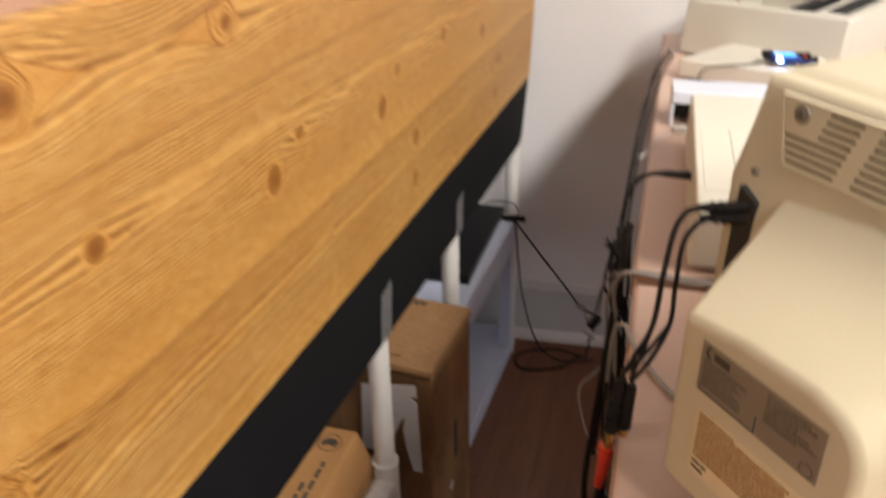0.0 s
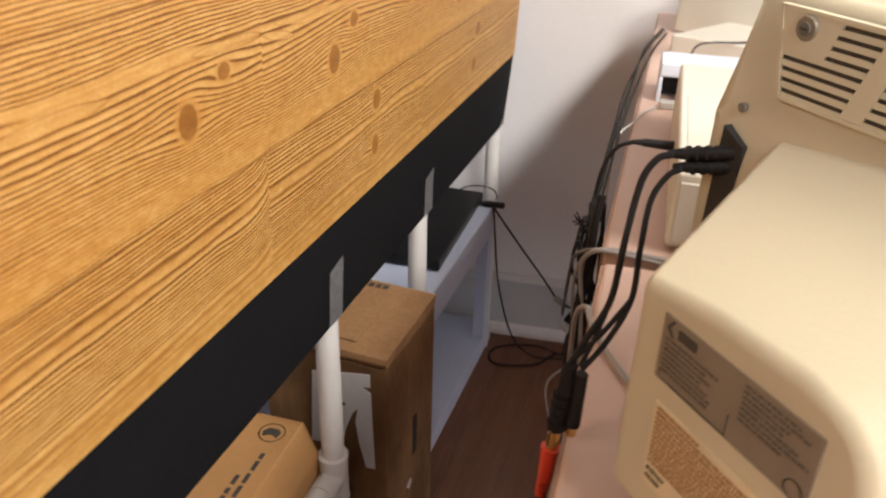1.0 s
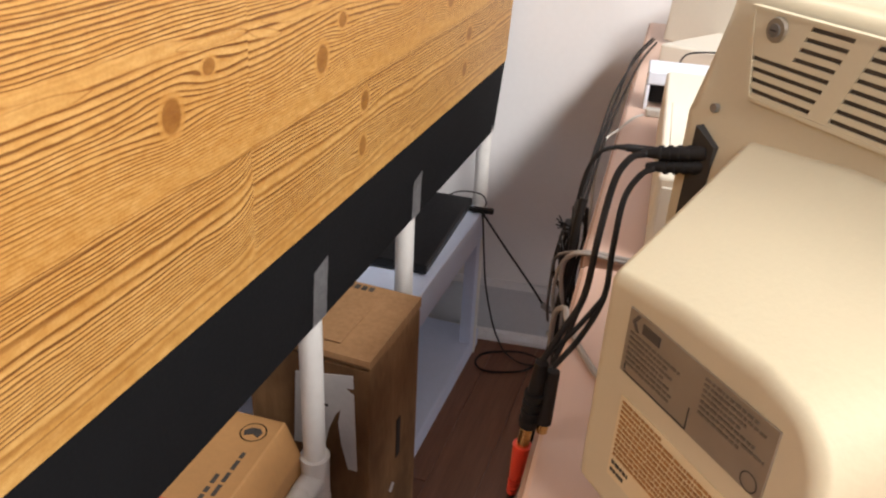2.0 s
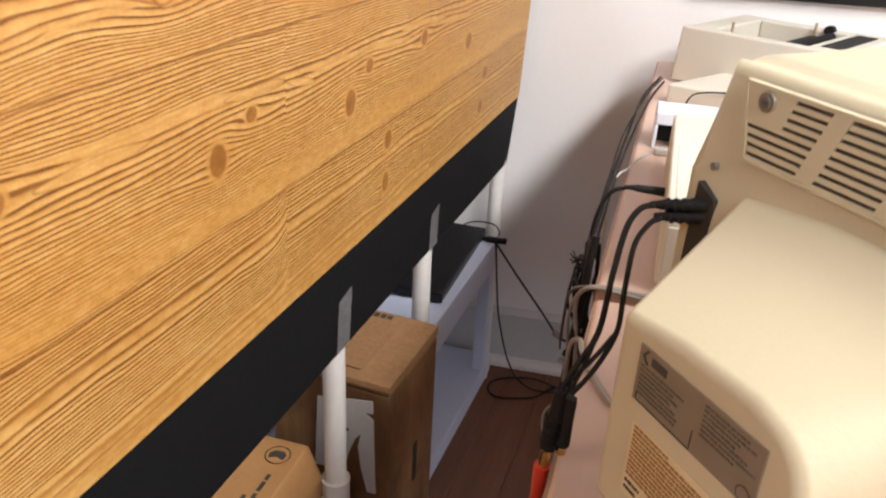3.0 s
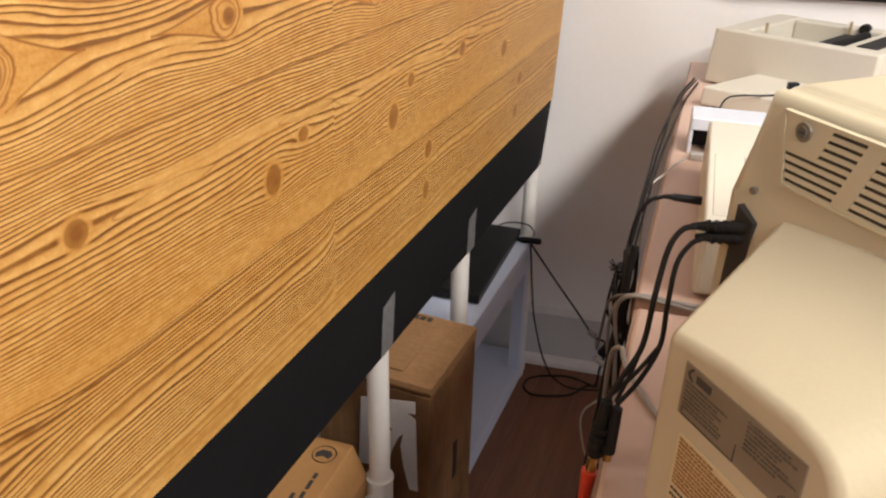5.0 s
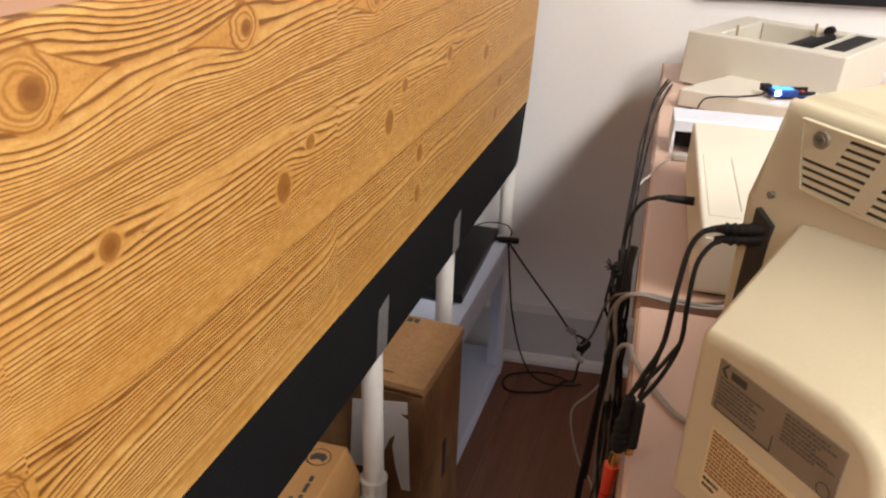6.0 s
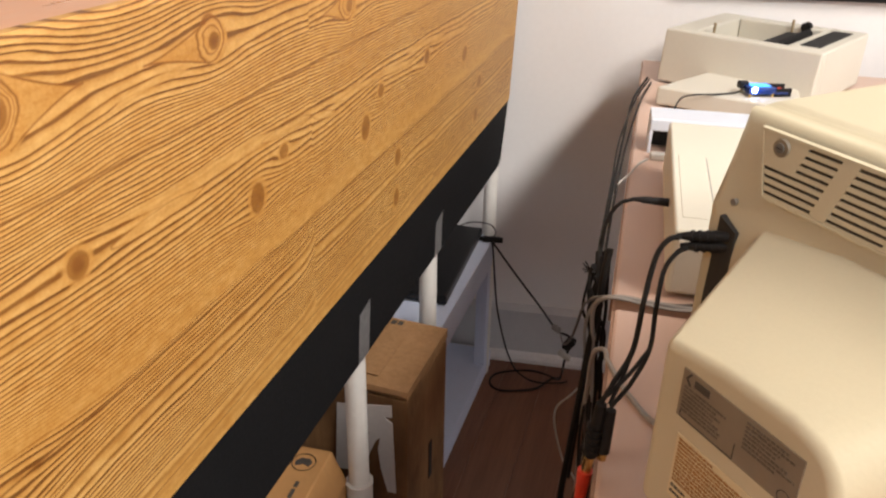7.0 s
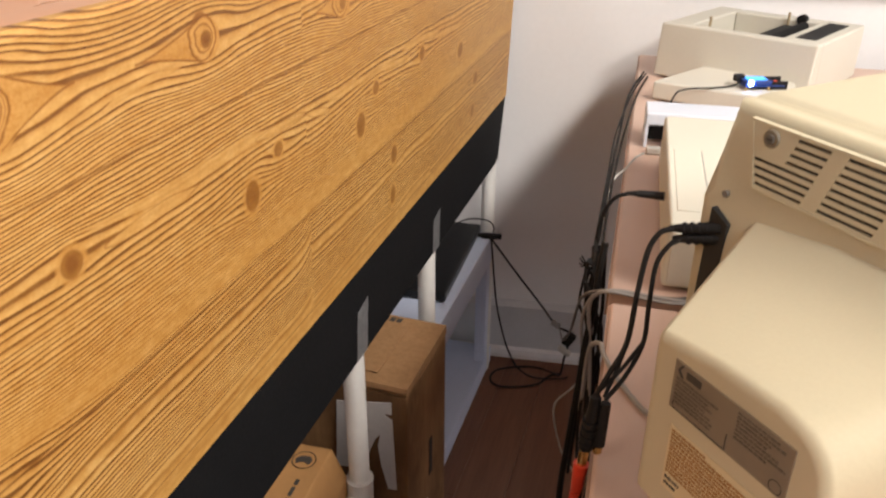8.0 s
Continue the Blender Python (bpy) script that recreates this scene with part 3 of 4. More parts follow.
for x, y0, y1 in ((-0.040, -0.23, -0.065), (-0.051, -0.25, -0.105), (-0.062, -0.28, -0.150), (-0.031, -0.25, -0.150)):
    rng = random.Random(int(-x * 1e4))
    y = y1
    while y > y0:
        w = rng.uniform(0.006, 0.018)
        part("print_bar", block(x - 0.0026, x + 0.0026, y - w, y, CZ + 0.0001, CZ + 0.0006), INK, crate)
        y -= w + rng.uniform(0.003, 0.006)
part("red_mark", block(-0.10, -0.07, -0.20, -0.155, CZ + 0.0001, CZ + 0.0006), RED_PRINT, crate, "red printed patch")

shelf = thing("shelf_unit", "low white painted shelf unit beside the wall", "shelf")
SX0, SX1, SY0, SY1 = -0.72, -0.384, 1.505, 1.965
part("top_board", block(SX0, SX1, SY0, SY1, 0.315, 0.337, 0.003), SHELF_COOL_LIT, shelf)
part("apron", block(SX1 - 0.020, SX1 - 0.002, SY0 + 0.002, SY1 - 0.002, 0.268, 0.3145, 0.002), SHELF_COOL_LIT, shelf)
part("lower_board", block(SX0, SX1 - 0.003, SY0, SY1 + 0.028, FLOOR, 0.030, 0.002), SHELF_COOL_LIT, shelf)
for x in (SX0 + 0.002, SX1 - 0.026):
    for y in (SY0 + 0.004, SY1 - 0.040):
        part("leg", block(x, x + 0.024, y, y + 0.026, 0.0305, 0.2675 if x > -0.5 else 0.3145, 0.002), SHELF_COOL_LIT, shelf)

device = thing("set_top_box", "flat black electronic box lying on the white shelf", "device", pose(-0.487, 1.797, 0.3375, 0, 0, 2.4))
part("case", block(-0.085, 0.085, -0.148, 0.148, 0.003, 0.020, 0.003), BLACK_GLOSS, device)
for x in (-0.07, 0.07):
    for y in (-0.13, 0.13):
        part("foot", rod((x, y, 0), (x, y, 0.0045), 0.006, 12), RUBBER, device)
plug = thing("power_plug", "small black plug hanging over the shelf edge", "plug", pose(-0.382, 1.930, 0.3375, 0, 0, 8))
part("body", block(-0.020, 0.022, -0.006, 0.006, 0.0, 0.011, 0.003), RUBBER, plug)
part("strain_relief", rod((-0.036, 0, 0.006), (-0.02, 0, 0.006), 0.003, 10, 0.005), RUBBER, plug)
cable("thin_cable", [(-0.47, 1.945, 0.345), (-0.442, 1.94, 0.366), (-0.414, 1.935, 0.375), (-0.386, 1.93, 0.375), (-0.376, 1.93, 0.362), (-0.378, 1.93, 0.352)], 0.0013, RUBBER, "thin black cable over the shelf edge")

# ---------------------------------------------------------------- desks
def desk(name, y0, y1, x_at, turn, label, top=DESK):
    d = thing(name, label, "desk", pose(x_at, y0, 0, 0, 0, turn), "desks")
    L = y1 - y0
    part("top", block(0.0, 0.75, 0.0, L, top - 0.028, top, 0.003), DESKTOP, d)
    part("edge_band", block(-0.002, 0.0005, 0.003, L - 0.003, top - 0.026, top - 0.002), DESK_EDGE, d, "worn brown edge band")
    for x in (0.05, 0.70):
        for y in (0.05, L - 0.05):
            part("leg", block(x - 0.016, x + 0.016, y - 0.016, y + 0.016, FLOOR, top - 0.029, 0.002), DARK, d)
    part("back_panel", block(0.065, 0.08, 0.07, L - 0.07, 0.30, top - 0.029), DESK_EDGE, d)
    return d


desk("desk", 0.05, 1.108, -0.0295, 3.05, "pinkish laminate desk carrying a beige monitor")
desk("desk", 1.124, 2.030, -0.0890, 2.85, "pinkish laminate desk against the wall with old computer equipment")

# ---------------------------------------------------------------- beige monitor, seen from behind
MON = pose(0.041, 0.869, DESK, 0, 0, -47.03)  # local z below is over the desk
mon = thing("monitor", "old beige computer monitor seen from its vented back", "monitor", MON)
BX0, BX1 = -0.1095, 0.113


def rear(z):
    return 0.15 * (z - 0.17)


def loft(sections, bevel=0.0, segs=3):
    """Quads between outlines of equal length."""
    bm = bmesh.new()
    rows = [[bm.verts.new(p) for p in s] for s in sections]
    for a, b in zip(rows, rows[1:]):
        for i in range(len(a)):
            j = (i + 1) % len(a)
            bm.faces.new((a[i], a[j], b[j], b[i]))
    bm.faces.new(rows[0][::-1])
    bm.faces.new(rows[-1])
    return bm


top_z = 0.2222
shell = prism([(-0.004, 0.010), (-0.004, 0.150), (rear(0.17), 0.170), (rear(top_z) + 0.004, top_z), (0.03, top_z + 0.003), (0.23, top_z + 0.006), (0.23, 0.010), (0.05, 0.008)], 0, BX0, BX1)
edges = [e for e in shell.edges if e.calc_length() > 0.02]
bmesh.ops.bevel(shell, geom=edges, offset=0.0058, segments=4, profile=0.5, affect="EDGES")
part("body", shell, BEIGE, mon, smooth=True, weighted=True)


# vent field: eight slots a group; the field's end and the ribs slant
VZ0, VZ1, PITCH = 0.1858, 0.2172, 0.00395


def field(z):
    return -0.0782 - 0.0125 * (z - VZ0) / (VZ1 - VZ0)


def rib_line(k, z):
    return -0.0495 + 0.0405 * k + 0.0085 * (z - VZ0) / (VZ1 - VZ0)


def on_back_poly(points, a, b):
    """A flat piece of any outline (x, z) on the sloping back, from depth a to depth b outward."""
    bm = bmesh.new()
    lo, hi = ([bm.verts.new((x, rear(z) - o, z)) for x, z in points] for o in (a, b))
    bm.faces.new(lo)
    bm.faces.new(hi[::-1])
    for i in range(len(lo)):
        j = (i + 1) % len(lo)
        bm.faces.new((lo[j], lo[i], hi[i], hi[j]))
    return bm


RIB = 0.0094
end = 0.098
# flat dark sheet under the slats paints the shade of the slots
vent = part("vent_panel", on_back_poly([(field(VZ0), VZ0), (end, VZ0), (end, VZ1), (field(VZ1), VZ1)], -0.002, 0.0004), plain("slot_shade_plastic", (0.055, 0.038, 0.024), 0.7, vary=0.5, coarse=160, fine=500), mon, "dark brown sheet standing for the shade inside the slots")
# raised rim along the end, the foot and the top of the field
for low, high, out in (((field(VZ0) - 0.0012, VZ0 - 0.0016), (field(VZ1) - 0.0012, VZ1 + 0.0008), 0.0015), ((field(VZ0) - 0.0012, VZ0 - 0.0016), (end, VZ0 - 0.0016), 0.0), ((field(VZ1) - 0.0012, VZ1), (end, VZ1), 0.0)):
    if out:
        pts = [low, (low[0] + out, low[1]), (high[0] + out, high[1]), high]
    else:
        pts = [low, high, (high[0], high[1] + 0.0014), (low[0], low[1] + 0.0014)]
    part("frame", on_back_poly(pts, -0.002, 0.0017), BEIGE, vent)
for k in range(4):
    part("rib", on_back_poly([(min(rib_line(k, z) + d, end), z) for d, z in ((0, VZ0), (RIB, VZ0), (RIB, VZ1), (0, VZ1))], -0.002, 0.0015), BEIGE, vent)


def short_end(z):
    return rib_line(0, z) - 0.0195


for k in range(4):
    for i in range(9):
        z0 = VZ0 - 0.0010 + i * PITCH
        z1 = min(z0 + PITCH * 0.56, VZ1)
        left = field if k == 0 else (lambda z, k=k: rib_line(k - 1, z) + RIB)
        part("slat", on_back_poly([(left(z0), z0), (rib_line(k, z0), z0), (rib_line(k, z1), z1), (left(z1), z1)], -0.001, 0.0013), BEIGE, vent)
zb = VZ0 - 0.0010 + 4 * PITCH + 0.0005
part("blank_plate", on_back_poly([(field(zb), zb), (short_end(zb), zb), (short_end(VZ1), VZ1), (field(VZ1), VZ1)], -0.001, 0.00135), BEIGE, vent)
kx, kz = -0.0762, 0.2118
part("knob_boss", rod((kx, rear(kz) - 0.001, kz), (kx, rear(kz) - 0.0024, kz), 0.0052, 24, 0.0046), plain("tan_plastic", (0.19, 0.16, 0.115), 0.5), vent, smooth=True)
part("knob", rod((kx, rear(kz) - 0.0024, kz), (kx, rear(kz) - 0.0032, kz), 0.0026, 20), KNOB_GREY, vent, "dull grey adjusting knob", True)
part("knob_slot", block(kx - 0.0017, kx + 0.0017, rear(kz) - 0.0034, rear(kz) - 0.0028, kz - 0.0003, kz + 0.0003), DARK, vent)
part("screw", rod((-0.0949, rear(0.1755) + 0.001, 0.1755), (-0.0949, rear(0.1755) - 0.0016, 0.1755), 0.0020, 16), DULL, mon, "dull steel screw head", True)
# slightly proud black block paints the recess's shade
part("socket_shade", prism([(-0.1005, 0.108), (-0.0868, 0.108), (-0.0857, 0.1612), (-0.0985, 0.1672)], 1, -0.0046, 0.002), DARK, mon, "black block standing for the shade of the socket recess")
# rear housing of the tube
h0 = [(-0.0530, 0.033), (0.0505, 0.033), (0.0505, 0.1330), (0.022, 0.1388), (-0.015, 0.1375), (-0.0530, 0.1318)]
h1 = [(-0.0760, 0.012), (0.082, 0.012), (0.082, 0.1735), (0.028, 0.1785), (-0.025, 0.1775), (-0.0760, 0.1715)]
hump = loft([[(x, -0.074, z) for x, z in h0], [(x, 0.006, z) for x, z in h1]])
hump.edges.ensure_lookup_table()
round_edges = [e for e in hump.edges if abs(e.verts[0].co.y - e.verts[1].co.y) > 0.03 and min(v.co.x for v in e.verts) > 0.045]
bmesh.ops.bevel(hump, geom=round_edges, offset=0.018, segments=7, profile=0.5, affect="EDGES")
edges = [e for e in hump.edges if max(v.co.y for v in e.verts) < -0.05 or (abs(e.verts[0].co.y - e.verts[1].co.y) > 0.03 and max(v.co.x for v in e.verts) < -0.045)]
bmesh.ops.bevel(hump, geom=edges, offset=0.0045, segments=4, profile=0.5, affect="EDGES")
housing = part("tube_housing", hump, BEIGE, mon, smooth=True, weighted=True)
part("speck", rod((0.001, -0.0651, 0.1386), (0.001, -0.0653, 0.1390), 0.00035, 8), INK, housing, "tiny dark speck")
RY = -0.0740
plate = part("rating_plate", block(-0.041, 0.031, RY - 0.0006, RY + 0.001, 0.0945, 0.1222, 0.0003), PLATE, housing, "brownish metal rating plate")
part("maker_mark", prism([(-0.0385, 0.1178), (-0.0360, 0.1212), (-0.0345, 0.1212), (-0.0370, 0.1178), (-0.0345, 0.1146), (-0.0360, 0.1146)], 1, RY - 0.0010, RY - 0.0004), INK, plate)
part("maker_mark", block(-0.0325, -0.0230, RY - 0.0010, RY - 0.0004, 0.1158, 0.1196), INK, plate)
rng = random.Random(5)


def print_lines(parent, x0, x1, z0, z1, rows, mat, y, fill=0.85, tall=0.5, short=()):
    """Rows of word-like bars, joined row by row."""
    pitch = (z1 - z0) / rows
    for i in range(rows):
        bm = bmesh.new()
        z = z1 - (i + 0.5) * pitch
        x = x0
        end = x0 + (x1 - x0) * (0.35 if i in short else rng.uniform(fill, 1.0))
        while x < end:
            w = min(rng.uniform(0.0006, 0.0030), end - x)
            if w > 0.0004:
                block(x, x + w, y - 0.0004, y + 0.0002, z - pitch * tall / 2, z + pitch * tall / 2, bm=bm)
            x += w + rng.uniform(0.0004, 0.0008)
        if len(bm.faces):
            part("print_line", bm, mat, parent)
        else:
            bm.free()


print_lines(plate, -0.0385, -0.006, 0.0985, 0.1140, 7, PLATE_INK, RY - 0.0006, 0.6, 0.42)
print_lines(plate, 0.000, 0.029, 0.1050, 0.1205, 7, PLATE_INK, RY - 0.0006, 0.6, 0.42)
for a in ((-0.0385, -0.0382, 0.0965, 0.0995), (-0.004, -0.0037, 0.0955, 0.1045), (-0.0385, -0.004, 0.0955, 0.0957)):
    part("ruled_line", block(a[0], a[1], RY - 0.0010, RY - 0.0004, a[2], a[3]), INK, plate)
bm = bmesh.new()
for k in range(24):
    a, b = 2 * math.pi * k / 24, 2 * math.pi * (k + 1) / 24
    c = Vector((0.0255, 0, 0.0985))
    vs = [bm.verts.new((c.x + math.cos(q) * r, RY - 0.0009, c.z + math.sin(q) * r)) for q, r in ((a, 0.0036), (b, 0.0036), (b, 0.0031), (a, 0.0031))]
    bm.faces.new(vs)
bmesh.ops.solidify(bm, geom=bm.faces[:], thickness=0.0003)
part("approval_ring", bm, INK, plate)
plate.location = (0.0035, 0.0, 0.0043)
sticker = part("caution_sticker", block(-0.0385, 0.030, RY - 0.0005, RY + 0.001, 0.0475, 0.0865, 0.0002), STICKER, housing, "cream caution sticker with orange print")
print_lines(sticker, -0.0365, 0.028, 0.058, 0.0855, 12, RED_INK, RY - 0.0005, 0.82, 0.50, (0,))
print_lines(sticker, -0.0365, -0.026, 0.0495, 0.057, 2, INK, RY - 0.0005, 0.6, 0.4)
sticker.location = (0.0045, 0.0, 0.003)
part("front_bezel", block(BX0 - 0.004, BX1 + 0.004, 0.228, 0.262, 0.004, top_z + 0.010, 0.006), BEIGE, mon)
part("picture_tube", block(BX0 + 0.022, BX1 - 0.022, 0.2625, 0.264, 0.04, 0.20, 0.0005), SCREEN, mon)
for x in (BX0 + 0.02, BX1 - 0.02):
    for y in (0.03, 0.21):
        part("foot", rod((x, y, 0.0), (x, y, 0.0115), 0.008, 14), RUBBER, mon)

# ---------------------------------------------------------------- equipment on the far desk
FD = DESK
unit = thing("disk_drive", "flat ivory computer drive unit with a ridged lid", "computer drive", pose(-0.0475, 1.138, FD, 0, 0, 3.6))
part("case", block(0.0, 0.30, 0.0, 0.305, 0.004, 0.065, 0.004, 3), IVORY, unit, smooth=True, weighted=True)
part("front_panel", block(0.004, 0.296, -0.0016, 0.002, 0.008, 0.057, 0.0008), BEIGE_PALE, unit)
part("raised_lid", block(0.007, 0.033, 0.028, 0.186, 0.0640, 0.0656, 0.0006), IVORY, unit)
part("lid_slit", block(0.0345, 0.0353, 0.045, 0.186, 0.0648, 0.0653), GREY_RUBBER, unit)
for x in (0.03, 0.27):
    for y in (0.03, 0.27):
        part("foot", rod((x, y, 0), (x, y, 0.0045), 0.007, 12), RUBBER, unit)

riser = thing("white_hub", "blue-white plastic box with a dark port opening", "device", pose(-0.0895, 1.508, FD, 0, 0, 5.0))
part("top_shell", block(0.0, 0.19, 0.0, 0.055, 0.0300, 0.046, 0.002), BLUE_WHITE, riser)
part("side_wall", block(0.0, 0.004, 0.001, 0.054, 0.0, 0.0295, 0.0008), BLUE_WHITE, riser)
part("side_wall", block(0.028, 0.19, 0.001, 0.054, 0.0, 0.0295, 0.0008), BLUE_WHITE, riser)
# dark block at the back paints the shade of the opening
part("port_shade", block(0.0045, 0.0275, 0.036, 0.0535, 0.0005, 0.0290), DARK, riser)
plug_w = thing("network_plug", "small white plug with a cable on the desk", "plug", pose(-0.084, 1.482, FD, 0, 0, 6))
part("body", block(0.0, 0.022, 0.0, 0.012, 0.0, 0.009, 0.002), WHITE_RUBBER, plug_w)
part("latch", block(0.018, 0.028, 0.002, 0.010, 0.003, 0.007, 0.001), BLUE_WHITE, plug_w)

drive = thing("flat_case", "flat pale beige computer case on the desk", "computer case", pose(-0.0945, 1.728, FD, 0, 0, 0))
part("case", prism([(0.0, 0.0), (0.200, -0.055), (0.205, 0.060), (0.072, 0.118)], 2, 0.003, 0.031, 0.004, 3), BEIGE_PALE, drive, smooth=True, weighted=True)
for x, y in ((0.022, 0.012), (0.18, -0.03), (0.078, 0.095), (0.18, 0.045)):
    part("foot", rod((x, y, 0), (x, y, 0.0035), 0.006, 12), RUBBER, drive)

gad = thing("display_board", "small blue circuit board with a glowing display", "circuit board", pose(0.052, 1.735, FD + 0.0312, 0, 0, 22))
part("board", block(-0.024, 0.034, -0.017, 0.017, 0.005, 0.0068), PCB, gad)
part("display", block(-0.016, 0.012, -0.006, 0.010, 0.0125, 0.0132), LCD, gad, "lit blue display")
part("display_frame", block(-0.023, 0.017, -0.014, 0.016, 0.0070, 0.0124, 0.0008), PCB, gad)
part("led", rod((-0.016, -0.0155, 0.0072), (-0.016, -0.0155, 0.0140), 0.0030, 12), LED, gad, "bright white light")
part("connector", block(-0.030, -0.016, 0.006, 0.016, 0.0072, 0.017, 0.001), RUBBER, gad)
part("header_strip", block(0.016, 0.040, -0.015, -0.011, 0.0, 0.012, 0.0004), RUBBER, gad)
part("header_strip", block(0.018, 0.042, 0.011, 0.015, 0.0, 0.012, 0.0004), RUBBER, gad)
for x, y in ((-0.022, -0.015), (-0.022, 0.015), (0.012, -0.015), (0.012, 0.015)):
    part("standoff", rod((x, y, 0.0), (x, y, 0.0052), 0.0018, 10), GOLD, gad)
part("red_led", block(0.018, 0.022, -0.0165, -0.0125, 0.0125, 0.0138), RED, gad)
cable("usb_cable", [(0.030, 1.728, FD + 0.040), (0.018, 1.722, FD + 0.034), (-0.010, 1.706, FD + 0.0325), (-0.040, 1.690, FD + 0.033), (-0.058, 1.672, FD + 0.030), (-0.066, 1.640, FD + 0.014), (-0.070, 1.600, FD + 0.003)], 0.0013, RUBBER, "thin black cable lying on the flat case")

mach = thing("open_machine", "beige office machine with its top cover removed", "printer", pose(0.1265, 1.768, FD, 0, 0, -25.5))
MW, MD, MH = 0.252, 0.222, 0.088
# walls round the open top, x runs to the left from the near corner
part("front_wall", prism([(0.0, 0.004), (0.010, MH), (0.032, MH), (0.032, 0.004)], 0, -MW, 0.0, 0.003), BEIGE_PALE, mach)
part("left_wall", block(-MW + 0.001, -MW + 0.045, 0.0325, MD, 0.004, MH - 0.0005, 0.003), BEIGE_PALE, mach)
part("right_deck", block(-0.062, -0.0005, 0.0325, MD, 0.004, MH - 0.0005, 0.003), BEIGE_PALE, mach)
part("back_wall", block(-MW + 0.0455, -0.0625, MD - 0.03, MD, 0.004, MH - 0.001, 0.003), BEIGE_PALE, mach)
part("inner_floor", block(-MW + 0.046, -0.063, 0.033, MD - 0.031, 0.004, 0.030), BEIGE, mach)
# raised dark strip in place of a cut slot's shade
part("deck_slot_shade", block(-0.047, -0.017, 0.045, MD - 0.030, MH - 0.0008, MH + 0.0006), DARK, mach, "long dark strip standing for the shade of a deck slot")
part("carriage_bar", block(-0.120, -0.066, 0.045, MD - 0.035, 0.050, 0.078, 0.004), DARK, mach, "black carriage rail")
part("roller", rod((-0.085, 0.040, 0.079), (-0.085, MD - 0.035, 0.079), 0.0075, 18), RUBBER, mach, "black rubber roller", True)
part("mechanism_block", block(-0.150, -0.126, 0.055, 0.085, 0.031, 0.070, 0.003), DARK, mach)
part("mechanism_block", block(-0.135, -0.123, 0.100, 0.120, 0.031, 0.066, 0.003), STEEL, mach)
for x, y in ((-MW + 0.060, 0.06), (-0.112, MD - 0.036)):
    part("brass_pin", rod((x, y, 0.03), (x, y, 0.098), 0.0022, 10), DULL_BRASS, mach, "thin dull brass pin", True)
part("knob", rod((-0.092, MD - 0.034, 0.088), (-0.092, MD - 0.022, 0.088), 0.008, 18), RUBBER, mach, "", True)
for x in (-0.03, -MW + 0.03):
    for y in (0.03, MD - 0.03):
        part("foot", rod((x, y, 0), (x, y, 0.0045), 0.008, 12), RUBBER, mach)

screen = thing("wall_screen", "dark flat screen hanging on the wall", "screen", wall_m)
part("bezel", block(0.280, 1.05, -0.016, -0.002, 0.838, 1.30, 0.004), BLACK_GLOSS, screen)
part("panel", block(0.292, 1.038, -0.0175, -0.0162, 0.852, 1.288, 0.0005), SCREEN, screen)

# ---------------------------------------------------------------- cables
G = "cables along the desk"
p = thing("din_plug", "black round plug in the drive unit's side", "plug")
part("grip", rod((-0.080, 1.240, 0.757), (-0.0545, 1.241, 0.757), 0.0034, 14, 0.0042), RUBBER, p, smooth=True)
part("sleeve", rod((-0.090, 1.240, 0.756), (-0.080, 1.240, 0.757), 0.0018, 12, 0.0028), RUBBER, p, smooth=True)
cable("black_cable", [(-0.088, 1.240, 0.756), (-0.100, 1.240, 0.750), (-0.109, 1.240, 0.733), (-0.1135, 1.240, 0.705), (-0.1135, 1.238, 0.667), (-0.112, 1.235, 0.625), (-0.112, 1.22, 0.54), (-0.116, 1.21, 0.42)], 0.0019, RUBBER, "black cable drooping over the desk edge", G)
for i, (dx, dz) in enumerate(((0.0, 0.0), (0.003, -0.0058))):
    p = thing("phono_plug", "ribbed black plug in the monitor's socket", "plug", None, "monitor plugs")
    a, b = Vector((-0.0445 + dx, 0.9395, 0.8622 + dz)), Vector((-0.0225 + dx, 0.9335, 0.8680 + dz))
    part("grip", rod(a, b, 0.0027, 14, 0.0034), RUBBER, p, smooth=True)
    for k in range(4):
        q = a.lerp(b, 0.1 + k * 0.18)
        part("rib", rod(q, q + (b - a).normalized() * 0.0014, 0.0036, 14), RUBBER, p, smooth=True)
    part("sleeve", rod(a - (b - a).normalized() * 0.006, a, 0.0016, 12, 0.0026), RUBBER, p, smooth=True)
cable("black_cable", [(-0.049, 0.9395, 0.8617), (-0.0485, 0.9394, 0.8611), (-0.0543, 0.939, 0.8584), (-0.0596, 0.9373, 0.8472), (-0.0624, 0.9324, 0.8209), (-0.0644, 0.9258, 0.7895), (-0.072, 0.9164, 0.772), (-0.0785, 0.91, 0.757)], 0.0017, RUBBER, "black video cable falling from the monitor", G)
cable("black_cable", [(-0.0446, 0.9386, 0.8559), (-0.0441, 0.9385, 0.855), (-0.0488, 0.938, 0.8513), (-0.0541, 0.9361, 0.8391), (-0.055, 0.9315, 0.8148), (-0.055, 0.9261, 0.7916), (-0.0624, 0.9173, 0.772), (-0.072, 0.91, 0.757)], 0.0015, RUBBER, "black audio cable falling from the monitor", G)
cable("black_cable", [(-0.055, 0.9261, 0.7916), (-0.0655, 0.918, 0.775), (-0.0775, 0.911, 0.76)], 0.0013, RUBBER, "thin black strand joining the couplings", G)
cable("black_cable", [(-0.0644, 0.9258, 0.7895), (-0.068, 0.918, 0.774), (-0.073, 0.911, 0.758)], 0.0013, RUBBER, "thin black strand joining the couplings", G)
rca = thing("phono_coupling", "black cable couplings with gold sleeves and a red plug", "plug", pose(-0.0020, 0.007, -0.013))
